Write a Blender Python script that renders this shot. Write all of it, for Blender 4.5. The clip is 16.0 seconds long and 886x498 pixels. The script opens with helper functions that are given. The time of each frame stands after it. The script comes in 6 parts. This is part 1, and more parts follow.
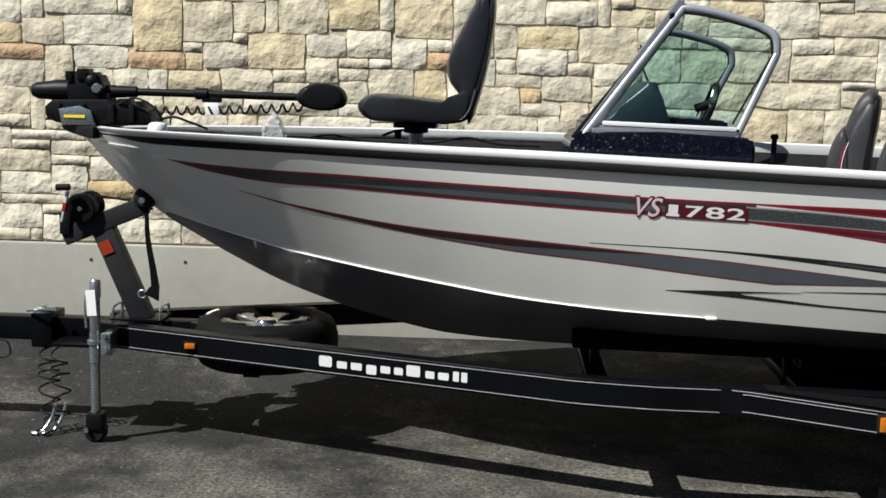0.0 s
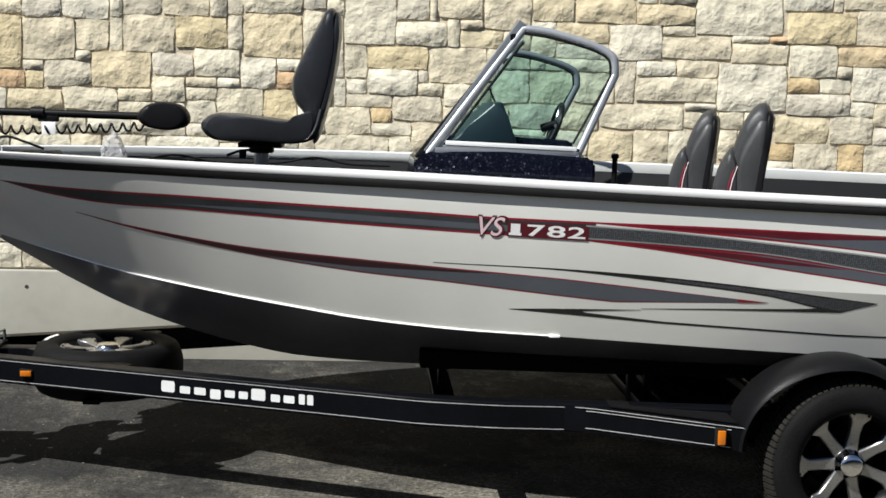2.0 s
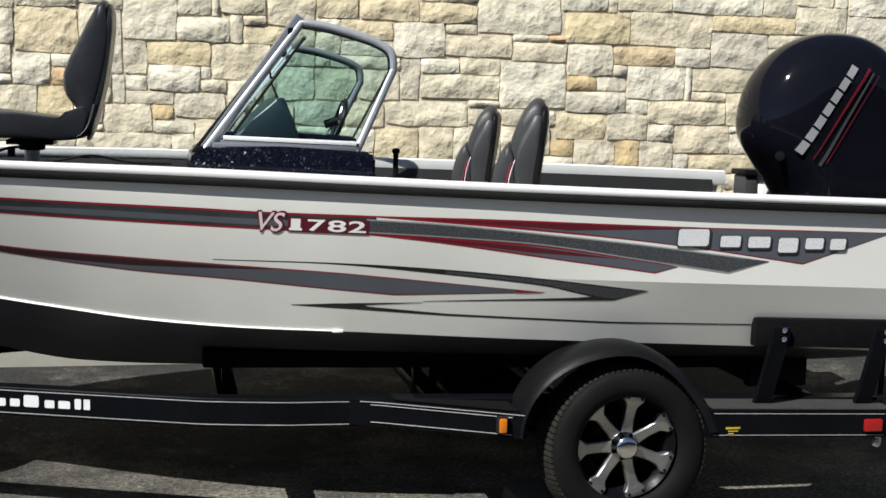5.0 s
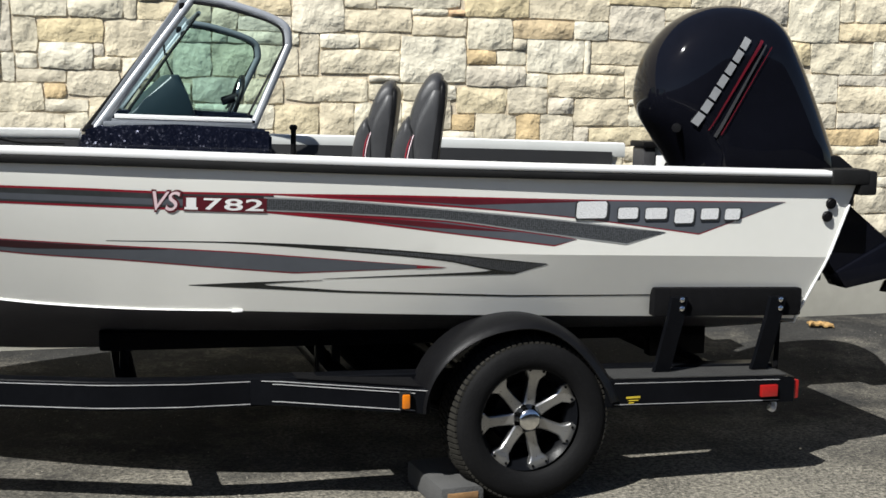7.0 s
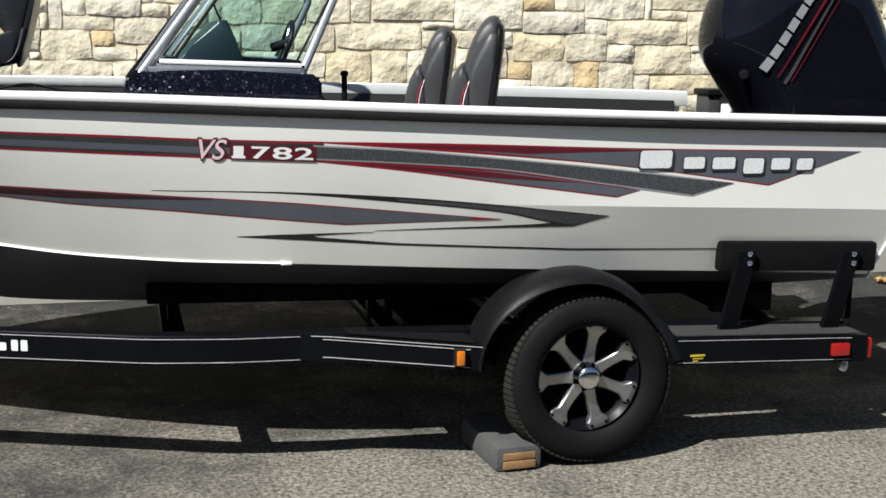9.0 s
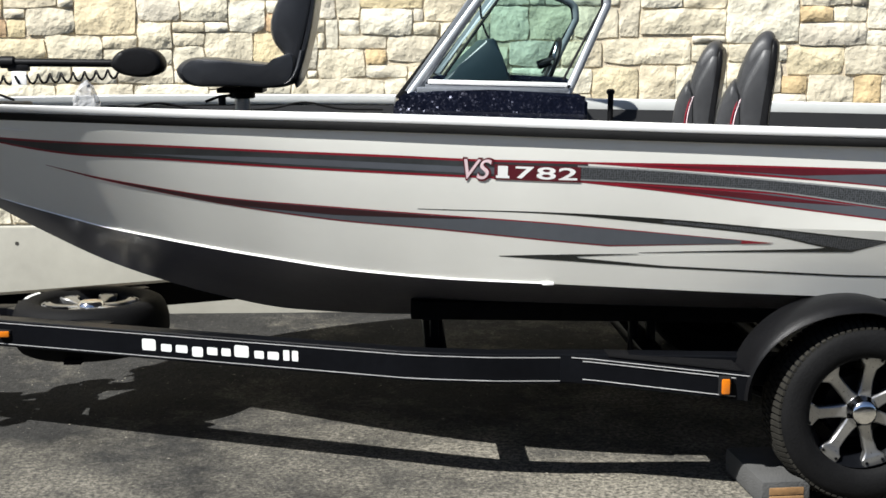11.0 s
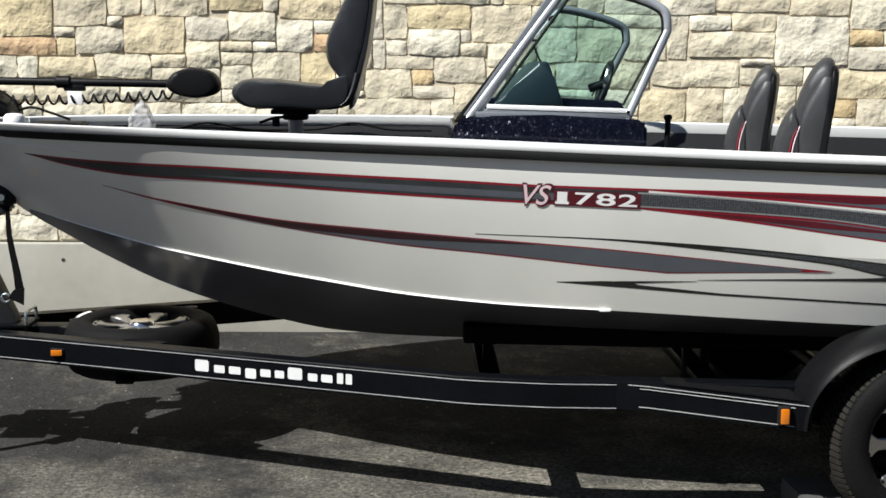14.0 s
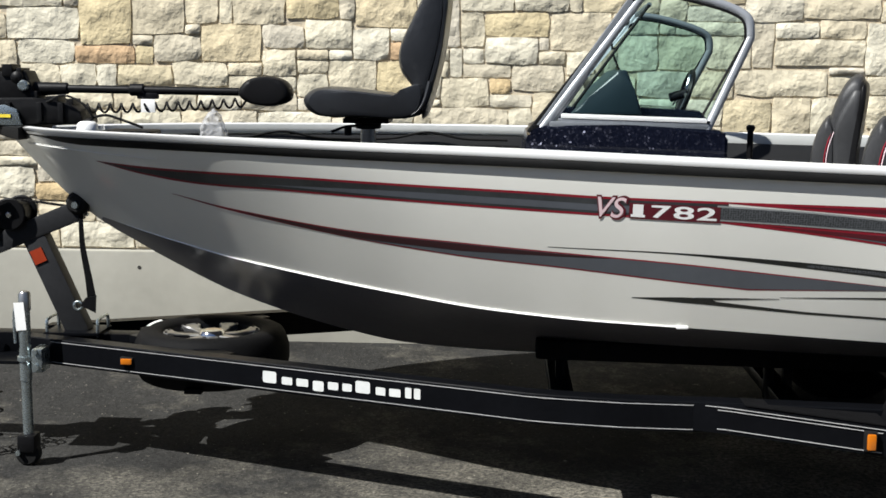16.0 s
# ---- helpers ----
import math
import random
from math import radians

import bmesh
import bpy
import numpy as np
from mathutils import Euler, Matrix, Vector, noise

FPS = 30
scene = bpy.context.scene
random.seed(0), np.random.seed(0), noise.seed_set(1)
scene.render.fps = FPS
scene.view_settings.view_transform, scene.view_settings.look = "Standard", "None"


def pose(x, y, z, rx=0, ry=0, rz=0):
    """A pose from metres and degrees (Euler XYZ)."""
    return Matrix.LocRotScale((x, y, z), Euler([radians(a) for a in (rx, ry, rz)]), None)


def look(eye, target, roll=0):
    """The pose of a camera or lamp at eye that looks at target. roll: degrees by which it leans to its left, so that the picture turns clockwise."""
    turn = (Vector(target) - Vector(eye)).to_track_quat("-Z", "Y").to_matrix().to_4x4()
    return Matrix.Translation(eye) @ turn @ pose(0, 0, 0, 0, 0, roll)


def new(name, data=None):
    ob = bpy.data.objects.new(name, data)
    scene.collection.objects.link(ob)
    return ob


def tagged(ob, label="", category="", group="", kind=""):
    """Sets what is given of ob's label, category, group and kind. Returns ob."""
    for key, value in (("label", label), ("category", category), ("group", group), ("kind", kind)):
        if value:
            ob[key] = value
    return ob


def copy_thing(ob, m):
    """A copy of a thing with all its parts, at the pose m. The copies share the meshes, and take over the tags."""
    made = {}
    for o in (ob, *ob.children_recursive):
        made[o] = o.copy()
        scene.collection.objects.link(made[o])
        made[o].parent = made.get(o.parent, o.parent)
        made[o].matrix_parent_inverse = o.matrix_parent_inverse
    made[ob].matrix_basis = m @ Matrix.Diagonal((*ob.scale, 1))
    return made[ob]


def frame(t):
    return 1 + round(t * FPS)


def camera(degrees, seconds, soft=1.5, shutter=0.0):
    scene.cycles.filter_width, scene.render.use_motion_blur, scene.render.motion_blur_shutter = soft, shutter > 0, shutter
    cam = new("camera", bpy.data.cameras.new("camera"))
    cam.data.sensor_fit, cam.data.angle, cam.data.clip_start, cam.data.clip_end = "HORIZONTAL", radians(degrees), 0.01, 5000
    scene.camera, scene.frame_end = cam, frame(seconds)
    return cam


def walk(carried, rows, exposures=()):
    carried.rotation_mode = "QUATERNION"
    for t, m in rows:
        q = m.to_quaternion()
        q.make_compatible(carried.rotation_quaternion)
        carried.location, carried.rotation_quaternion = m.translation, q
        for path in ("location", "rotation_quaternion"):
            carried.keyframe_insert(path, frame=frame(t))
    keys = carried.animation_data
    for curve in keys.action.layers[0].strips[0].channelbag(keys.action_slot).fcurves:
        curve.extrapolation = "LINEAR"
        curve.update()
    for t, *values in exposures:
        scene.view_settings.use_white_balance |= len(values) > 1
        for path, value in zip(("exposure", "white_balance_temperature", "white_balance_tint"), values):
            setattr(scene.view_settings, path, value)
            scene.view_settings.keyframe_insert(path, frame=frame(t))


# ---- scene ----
cam = camera(39.2, 16.0, 1.6)
PATH = [
    (0.0, (0.4263, -4.4112, 1.6317), (0.3281, -2.4315, 1.3651), 1.286),
    (0.5, (0.4886, -4.4006, 1.6425), (0.4301, -2.4186, 1.3817), 1.287),
    (1.0, (0.5081, -4.3952, 1.6494), (0.5042, -2.4108, 1.4007), 1.365),
    (1.5, (0.5020, -4.3795, 1.6387), (0.5603, -2.3943, 1.4030), 1.472),
    (2.0, (0.5070, -4.3807, 1.6318), (0.6233, -2.3973, 1.4019), 1.500),
    (2.5, (0.5117, -4.3733, 1.6236), (0.6820, -2.3934, 1.3972), 1.522),
    (3.0, (0.5122, -4.3701, 1.6211), (0.7332, -2.3950, 1.3973), 1.629),
    (3.5, (0.5254, -4.3736, 1.6207), (0.7884, -2.4035, 1.3982), 1.603),
    (4.0, (0.5324, -4.3802, 1.6240), (0.8451, -2.4174, 1.4013), 1.689),
    (4.5, (0.5595, -4.3785, 1.6115), (0.9305, -2.4255, 1.3918), 1.518),
    (5.0, (0.5776, -4.3816, 1.6088), (1.0110, -2.4416, 1.3889), 1.484),
    (5.2, (0.5829, -4.3917, 1.6132), (1.0388, -2.4571, 1.3909), 1.387),
    (7.3, (0.6185, -4.3628, 1.6070), (1.2011, -2.4678, 1.3434), 0.962),
    (7.5, (0.6139, -4.3431, 1.6021), (1.2014, -2.4503, 1.3331), 1.001),
    (8.0, (0.6021, -4.2837, 1.5885), (1.1964, -2.3954, 1.3037), 0.942),
    (8.5, (0.6172, -4.2292, 1.5840), (1.1959, -2.3393, 1.2783), 0.954),
    (9.0, (0.6556, -4.1925, 1.5753), (1.1463, -2.2821, 1.2444), 0.725),
    (9.5, (0.6855, -4.1651, 1.5735), (1.0222, -2.2246, 1.2254), 0.105),
    (10.0, (0.7191, -4.1487, 1.5969), (0.9070, -2.1882, 1.2485), -0.268),
    (10.2, (0.7121, -4.1497, 1.5944), (0.8584, -2.1843, 1.2542), -0.302),
    (10.7, (0.6830, -4.1489, 1.6015), (0.7777, -2.1777, 1.2766), -0.150),
    (11.2, (0.6539, -4.1481, 1.6086), (0.7176, -2.1738, 1.2957), 0.020),
    (11.7, (0.6248, -4.1473, 1.6157), (0.6765, -2.1715, 1.3097), 0.150),
    (12.3, (0.5898, -4.1463, 1.6241), (0.6390, -2.1700, 1.3212), 0.252),
    (12.5, (0.5802, -4.1468, 1.6260), (0.6303, -2.1702, 1.3253), 0.293),
    (13.0, (0.5623, -4.1517, 1.6431), (0.6131, -2.1752, 1.3420), 0.331),
    (13.5, (0.5565, -4.1566, 1.6435), (0.6038, -2.1795, 1.3454), 0.396),
    (14.0, (0.5506, -4.1244, 1.6392), (0.5857, -2.1465, 1.3448), 0.419),
    (14.5, (0.5575, -4.0924, 1.6369), (0.5626, -2.1137, 1.3460), 0.452),
    (15.0, (0.5830, -4.0627, 1.6389), (0.5492, -2.0838, 1.3508), 0.436),
    (15.5, (0.6027, -4.0234, 1.6320), (0.5306, -2.0448, 1.3493), 0.485),
    (16.0, (0.5923, -4.0114, 1.6354), (0.4940, -2.0337, 1.3545), 0.489),
]
walk(cam, [(t, look(eye, target, roll)) for t, eye, target, roll in PATH], exposures=[(0.0, 0.77), (1.0, 0.88), (2.5, 0.89), (5.0, 0.91), (8.0, 1.06), (9.5, 1.21), (10.0, 1.36), (12.3, 1.18), (14.0, 1.01), (16.0, 0.95)])

# ---- world and sun ----
SUN_WAY = Vector((0.70, 0.51, -1.0))
world = bpy.data.worlds.new("world")
scene.world = world
world.use_nodes = True
sky_nodes = world.node_tree
sky = sky_nodes.nodes.new("ShaderNodeTexSky")
sky.sky_type, sky.sun_disc = "NISHITA", False
sky.air_density, sky.dust_density = 0.6, 0.4
sky.sun_elevation = math.atan2(1.0, math.hypot(SUN_WAY.x, SUN_WAY.y))
sky.sun_rotation = math.atan2(-SUN_WAY.x, -SUN_WAY.y)
sky_nodes.links.new(sky.outputs[0], sky_nodes.nodes["Background"].inputs[0])
sky_nodes.nodes["Background"].inputs[1].default_value = 0.05
sun = new("sun", bpy.data.lights.new("sun", "SUN"))
sun.data.energy, sun.data.angle, sun.data.color = 5.0, radians(0.5), (0.985, 0.98, 0.95)
sun.matrix_world = look(-SUN_WAY * 20, (0, 0, 0))

# ---- materials ----
def mat(name, col, rough=0.5, metal=0.0, var=0.12, scale=6.0, bump=0.0, bscale=80.0, coat=0.0, rvar=0.08, col2=None, spec=0.5):
    """Principled surface with colour variation at two scales, uneven gloss and fine relief."""
    m = bpy.data.materials.new(name)
    m.use_nodes = True
    n, l = m.node_tree.nodes, m.node_tree.links
    bsdf = n["Principled BSDF"]
    tc = n.new("ShaderNodeTexCoord")
    big, fine = n.new("ShaderNodeTexNoise"), n.new("ShaderNodeTexNoise")
    for node, s in ((big, scale), (fine, scale * 9)):
        node.inputs["Scale"].default_value, node.inputs["Detail"].default_value = s, 5
        l.new(tc.outputs["Object"], node.inputs["Vector"])
    add = n.new("ShaderNodeMath")
    add.operation = "MULTIPLY_ADD"
    add.inputs[1].default_value = 0.5
    l.new(fine.outputs["Fac"], add.inputs[0])
    l.new(big.outputs["Fac"], add.inputs[2])
    ramp = n.new("ShaderNodeMapRange")
    ramp.inputs["From Min"].default_value, ramp.inputs["From Max"].default_value = 0.4, 1.1
    l.new(add.outputs[0], ramp.inputs["Value"])
    mix = n.new("ShaderNodeMix")
    mix.data_type = "RGBA"
    lo = col2 or tuple(c * (1 - var) for c in col)
    hi = col if col2 else tuple(min(1, c * (1 + var)) for c in col)
    mix.inputs["A"].default_value, mix.inputs["B"].default_value = (*lo, 1), (*hi, 1)
    l.new(ramp.outputs["Result"], mix.inputs["Factor"])
    l.new(mix.outputs["Result"], bsdf.inputs["Base Color"])
    rr = n.new("ShaderNodeMapRange")
    rr.inputs["To Min"].default_value, rr.inputs["To Max"].default_value = max(0.02, rough - rvar), min(1, rough + rvar)
    l.new(fine.outputs["Fac"], rr.inputs["Value"])
    l.new(rr.outputs["Result"], bsdf.inputs["Roughness"])
    bsdf.inputs["Metallic"].default_value = metal
    bsdf.inputs["Coat Weight"].default_value = coat
    bsdf.inputs["Specular IOR Level"].default_value = spec
    bsdf.inputs["Coat Roughness"].default_value = 0.06
    if bump:
        bn, bt = n.new("ShaderNodeBump"), n.new("ShaderNodeTexNoise")
        bt.inputs["Scale"].default_value, bt.inputs["Detail"].default_value = bscale, 6
        bn.inputs["Strength"].default_value, bn.inputs["Distance"].default_value = bump, 0.01
        l.new(tc.outputs["Object"], bt.inputs["Vector"])
        l.new(bt.outputs["Fac"], bn.inputs["Height"])
        l.new(bn.outputs["Normal"], bsdf.inputs["Normal"])
    return m


def stone_mat(name, per_island=False, tones=None):
    """Rough limestone in creams and tans: one tone a stone, veined, pitted."""
    m = mat(name, (0.6, 0.52, 0.38), 0.9, var=0.2, scale=5)
    n, l = m.node_tree.nodes, m.node_tree.links
    bsdf = n["Principled BSDF"]
    src = n.new("ShaderNodeNewGeometry").outputs["Random Per Island"] if per_island else n.new("ShaderNodeObjectInfo").outputs["Random"]
    tone = n.new("ShaderNodeValToRGB")
    tones = tones or [(0.0, (0.570, 0.513, 0.380)), (0.18, (0.595, 0.547, 0.418)), (0.36, (0.520, 0.468, 0.355)), (0.52, (0.620, 0.577, 0.455)),
                      (0.68, (0.560, 0.493, 0.355)), (0.84, (0.525, 0.478, 0.380)), (0.95, (0.590, 0.541, 0.422))]
    while len(tone.color_ramp.elements) < len(tones):
        tone.color_ramp.elements.new(0.5)
    tone.color_ramp.interpolation = "CONSTANT"
    for e, (at, c) in zip(tone.color_ramp.elements, tones):
        e.position, e.color = at, (*c, 1)
    l.new(src, tone.inputs[0])
    tc = n.new("ShaderNodeTexCoord")
    blot, grain = n.new("ShaderNodeTexNoise"), n.new("ShaderNodeTexNoise")
    blot.inputs["Scale"].default_value, blot.inputs["Detail"].default_value, blot.inputs["Roughness"].default_value = 8, 6, 0.48
    grain.inputs["Scale"].default_value, grain.inputs["Detail"].default_value = 34, 8
    for node in (blot, grain):
        l.new(tc.outputs["Object"], node.inputs["Vector"])
    mr = n.new("ShaderNodeMapRange")
    mr.inputs["From Min"].default_value, mr.inputs["From Max"].default_value = 0.3, 0.75
    mr.inputs["To Min"].default_value, mr.inputs["To Max"].default_value = 0.74, 1.2
    l.new(blot.outputs["Fac"], mr.inputs["Value"])
    mul = n.new("ShaderNodeMix")
    mul.data_type, mul.blend_type = "RGBA", "MULTIPLY"
    mul.inputs["Factor"].default_value = 1
    l.new(tone.outputs["Color"], mul.inputs["A"])
    l.new(mr.outputs["Result"], mul.inputs["B"])
    l.new(mul.outputs["Result"], bsdf.inputs["Base Color"])
    add = n.new("ShaderNodeMath")
    add.operation = "MULTIPLY_ADD"
    add.inputs[1].default_value = 0.15
    l.new(grain.outputs["Fac"], add.inputs[0])
    l.new(blot.outputs["Fac"], add.inputs[2])
    bump = n.new("ShaderNodeBump")
    bump.inputs["Strength"].default_value, bump.inputs["Distance"].default_value = 0.75, 0.047
    l.new(add.outputs[0], bump.inputs["Height"])
    l.new(bump.outputs["Normal"], bsdf.inputs["Normal"])
    return m


def asphalt_mat():
    m = mat("asphalt", (0.026, 0.0257, 0.0247), 0.9, var=0.4, scale=1.6, spec=0.06)
    n, l = m.node_tree.nodes, m.node_tree.links
    bsdf = n["Principled BSDF"]
    base = bsdf.inputs["Base Color"].links[0].from_socket
    tc = n.new("ShaderNodeTexCoord")
    grit, dust, chips = n.new("ShaderNodeTexVoronoi"), n.new("ShaderNodeTexNoise"), n.new("ShaderNodeTexNoise")
    grit.inputs["Scale"].default_value = 110
    dust.inputs["Scale"].default_value, dust.inputs["Detail"].default_value, dust.inputs["Roughness"].default_value = 1.1, 9, 0.7
    chips.inputs["Scale"].default_value, chips.inputs["Detail"].default_value, chips.inputs["Roughness"].default_value = 42, 4, 0.8
    for node in (grit, dust, chips):
        l.new(tc.outputs["Object"], node.inputs["Vector"])
    # pale worn dust in broad patches
    d = n.new("ShaderNodeMapRange")
    d.inputs["From Min"].default_value, d.inputs["From Max"].default_value = 0.46, 0.72
    d.inputs["To Max"].default_value = 0.95
    worn = n.new("ShaderNodeVectorMath")
    worn.operation = "DISTANCE"
    flat = n.new("ShaderNodeMapping")
    flat.inputs["Scale"].default_value = (0.42, 0.75, 0.0)
    l.new(tc.outputs["Object"], flat.inputs["Vector"])
    l.new(flat.outputs[0], worn.inputs[0])
    worn.inputs[1].default_value = (1.02, -0.30, 0.0)
    near = n.new("ShaderNodeMapRange")
    near.inputs["From Min"].default_value, near.inputs["From Max"].default_value = 0.1, 1.9
    near.inputs["To Min"].default_value, near.inputs["To Max"].default_value = 0.25, -0.06
    l.new(worn.outputs["Value"], near.inputs["Value"])
    both = n.new("ShaderNodeMath")
    l.new(dust.outputs["Fac"], both.inputs[0])
    l.new(near.outputs["Result"], both.inputs[1])
    l.new(both.outputs[0], d.inputs["Value"])
    # the dust lies in grains between the stones
    fleck = n.new("ShaderNodeTexNoise")
    fleck.inputs["Scale"].default_value, fleck.inputs["Detail"].default_value, fleck.inputs["Roughness"].default_value = 48, 7, 0.75
    l.new(tc.outputs["Object"], fleck.inputs["Vector"])
    grain = n.new("ShaderNodeMapRange")
    grain.inputs["From Min"].default_value, grain.inputs["From Max"].default_value = 0.40, 0.60
    grain.inputs["To Min"].default_value, grain.inputs["To Max"].default_value = 0.15, 1.3
    l.new(fleck.outputs["Fac"], grain.inputs["Value"])
    lie = n.new("ShaderNodeMath")
    lie.operation = "MULTIPLY"
    lie.use_clamp = True
    l.new(d.outputs["Result"], lie.inputs[0])
    l.new(grain.outputs["Result"], lie.inputs[1])
    m1 = n.new("ShaderNodeMix")
    m1.data_type = "RGBA"
    m1.inputs["B"].default_value = (0.180, 0.166, 0.136, 1)
    l.new(lie.outputs[0], m1.inputs["Factor"])
    l.new(base, m1.inputs["A"])
    # single stones of the aggregate
    g = n.new("ShaderNodeMapRange")
    g.inputs["From Min"].default_value, g.inputs["From Max"].default_value = 0.0, 1.0
    g.inputs["To Min"].default_value, g.inputs["To Max"].default_value = 0.6, 1.45
    l.new(grit.outputs["Color"], g.inputs["Value"])
    m2 = n.new("ShaderNodeMix")
    m2.data_type, m2.blend_type = "RGBA", "MULTIPLY"
    m2.inputs["Factor"].default_value = 1
    l.new(m1.outputs["Result"], m2.inputs["A"])
    l.new(g.outputs["Result"], m2.inputs["B"])
    # scattered pale chips
    c = n.new("ShaderNodeMapRange")
    c.inputs["From Min"].default_value, c.inputs["From Max"].default_value = 0.64, 0.70
    l.new(chips.outputs["Fac"], c.inputs["Value"])
    m3 = n.new("ShaderNodeMix")
    m3.data_type = "RGBA"
    m3.inputs["B"].default_value = (0.26, 0.24, 0.2, 1)
    l.new(c.outputs["Result"], m3.inputs["Factor"])
    l.new(m2.outputs["Result"], m3.inputs["A"])
    l.new(m3.outputs["Result"], bsdf.inputs["Base Color"])
    bump = n.new("ShaderNodeBump")
    bump.inputs["Strength"].default_value, bump.inputs["Distance"].default_value = 0.7, 0.012
    l.new(chips.outputs["Fac"], bump.inputs["Height"])
    l.new(bump.outputs["Normal"], bsdf.inputs["Normal"])
    return m


def glitter_mat():
    """Dark blue gel coat with metal flakes."""
    m = mat("navy_metalflake", (0.0065, 0.0075, 0.0155), 0.2, var=0.3, coat=0.5)
    n, l = m.node_tree.nodes, m.node_tree.links
    bsdf = n["Principled BSDF"]
    tc = n.new("ShaderNodeTexCoord")
    cells = n.new("ShaderNodeTexVoronoi")
    cells.inputs["Scale"].default_value = 170
    l.new(tc.outputs["Object"], cells.inputs["Vector"])
    nm = n.new("ShaderNodeNormalMap")
    nm.space = "WORLD"
    half = n.new("ShaderNodeMix")
    half.data_type = "RGBA"
    half.inputs["Factor"].default_value = 0.12
    half.inputs["A"].default_value = (0.5, 0.25, 0.62, 1)
    l.new(cells.outputs["Color"], half.inputs["B"])
    l.new(half.outputs["Result"], nm.inputs["Color"])
    l.new(nm.outputs["Normal"], bsdf.inputs["Normal"])
    bsdf.inputs["Metallic"].default_value = 0.7
    return m


def glass_mat(name, tint, ior):
    m = bpy.data.materials.new(name)
    m.use_nodes = True
    n, l = m.node_tree.nodes, m.node_tree.links
    n.remove(n["Principled BSDF"])
    tr, gl, mx, fr = n.new("ShaderNodeBsdfTransparent"), n.new("ShaderNodeBsdfGlossy"), n.new("ShaderNodeMixShader"), n.new("ShaderNodeFresnel")
    tr.inputs[0].default_value = tint
    gl.inputs["Roughness"].default_value = 0.02
    fr.inputs[0].default_value = ior
    l.new(fr.outputs[0], mx.inputs[0])
    l.new(tr.outputs[0], mx.inputs[1])
    l.new(gl.outputs[0], mx.inputs[2])
    l.new(mx.outputs[0], n["Material Output"].inputs[0])
    return m


def mesh_decal_mat():
    """Dark vinyl printed with a fine expanded-metal pattern."""
    m = mat("mesh_print", (0.10, 0.105, 0.11), 0.35, var=0.2, scale=4)
    n, l = m.node_tree.nodes, m.node_tree.links
    bsdf = n["Principled BSDF"]
    tc, mp, br = n.new("ShaderNodeTexCoord"), n.new("ShaderNodeMapping"), n.new("ShaderNodeTexVoronoi")
    mp.inputs["Scale"].default_value = (125, 0, 155)
    br.inputs["Scale"].default_value, br.inputs["Randomness"].default_value = 1, 0.35
    l.new(tc.outputs["Object"], mp.inputs["Vector"])
    l.new(mp.outputs[0], br.inputs["Vector"])
    ramp = n.new("ShaderNodeValToRGB")
    ramp.color_ramp.elements[0].position, ramp.color_ramp.elements[0].color = 0.30, (0.018, 0.0195, 0.022, 1)
    ramp.color_ramp.elements[1].position, ramp.color_ramp.elements[1].color = 0.58, (0.078, 0.084, 0.091, 1)
    l.new(br.outputs["Distance"], ramp.inputs[0])
    l.new(ramp.outputs[0], bsdf.inputs["Base Color"])
    return m


HULL = mat("pearl_white_paint", (0.765, 0.76, 0.705), 0.32, metal=0.1, var=0.03, scale=2, coat=0.5)
BOTTOM = mat("dark_grey_bottom_paint", (0.128, 0.126, 0.148), 0.32, metal=0.3, var=0.2, scale=3, coat=0.2)
ALU = mat("bright_aluminium", (0.79, 0.79, 0.78), 0.36, metal=0.25, var=0.05, scale=9)
FRAME_ALU = mat("anodised_aluminium", (0.165, 0.178, 0.195), 0.5, metal=0.35, var=0.08, scale=9)
CHROME = mat("polished_chrome", (0.75, 0.75, 0.74), 0.12, metal=1, var=0.06, scale=12)
CHROMED = mat("chromed_plastic", (0.80, 0.81, 0.81), 0.28, metal=0.25, var=0.02, scale=30)
# brighter copy of FRAME_ALU for the near tube, its lit look put into the colour
FRAME_NEAR = mat("near_frame_lit_aluminium", (0.31, 0.325, 0.345), 0.42, metal=0.35, var=0.08, scale=9)
LIP_ALU = mat("satin_aluminium", (0.54, 0.55, 0.53), 0.42, metal=0.2, var=0.06, scale=9)
SATIN = mat("machined_alloy", (0.36, 0.36, 0.355), 0.3, metal=0.9, var=0.1, scale=20)
ZINC = mat("zinc_plated_steel", (0.37, 0.42, 0.43), 0.28, metal=0.85, var=0.18, scale=14, bump=0.1)
RUBBER = mat("black_rubber", (0.008, 0.008, 0.008), 0.65, spec=0.15, var=0.3, scale=10, bump=0.15, bscale=140)
TREAD = mat("dusty_tread", (0.017, 0.016, 0.0135), 0.9, spec=0.1, var=0.4, scale=20)
TYRE = mat("tyre_rubber", (0.0050, 0.0050, 0.0053), 0.72, spec=0.08, var=0.3, scale=7, bump=0.2, bscale=120)
BLACK = mat("black_powder_coat", (0.0030, 0.0033, 0.0042), 0.32, spec=0.06, var=0.3, scale=5, bump=0.05, bscale=200)
STEEL = mat("grey_black_steel_paint", (0.016, 0.0165, 0.018), 0.5, spec=0.2, var=0.3, scale=6, bump=0.06, bscale=160)
FENDER = mat("black_moulded_plastic", (0.004, 0.004, 0.0045), 0.42, spec=0.18, var=0.25, scale=6, bump=0.1, bscale=240)
PLASTIC = mat("black_plastic", (0.0042, 0.0042, 0.0047), 0.45, spec=0.14, var=0.3, scale=8, bump=0.08, bscale=180)
STEP = mat("grey_tread_plate", (0.018, 0.018, 0.0175), 0.7, var=0.3, scale=12, bump=0.4, bscale=160)
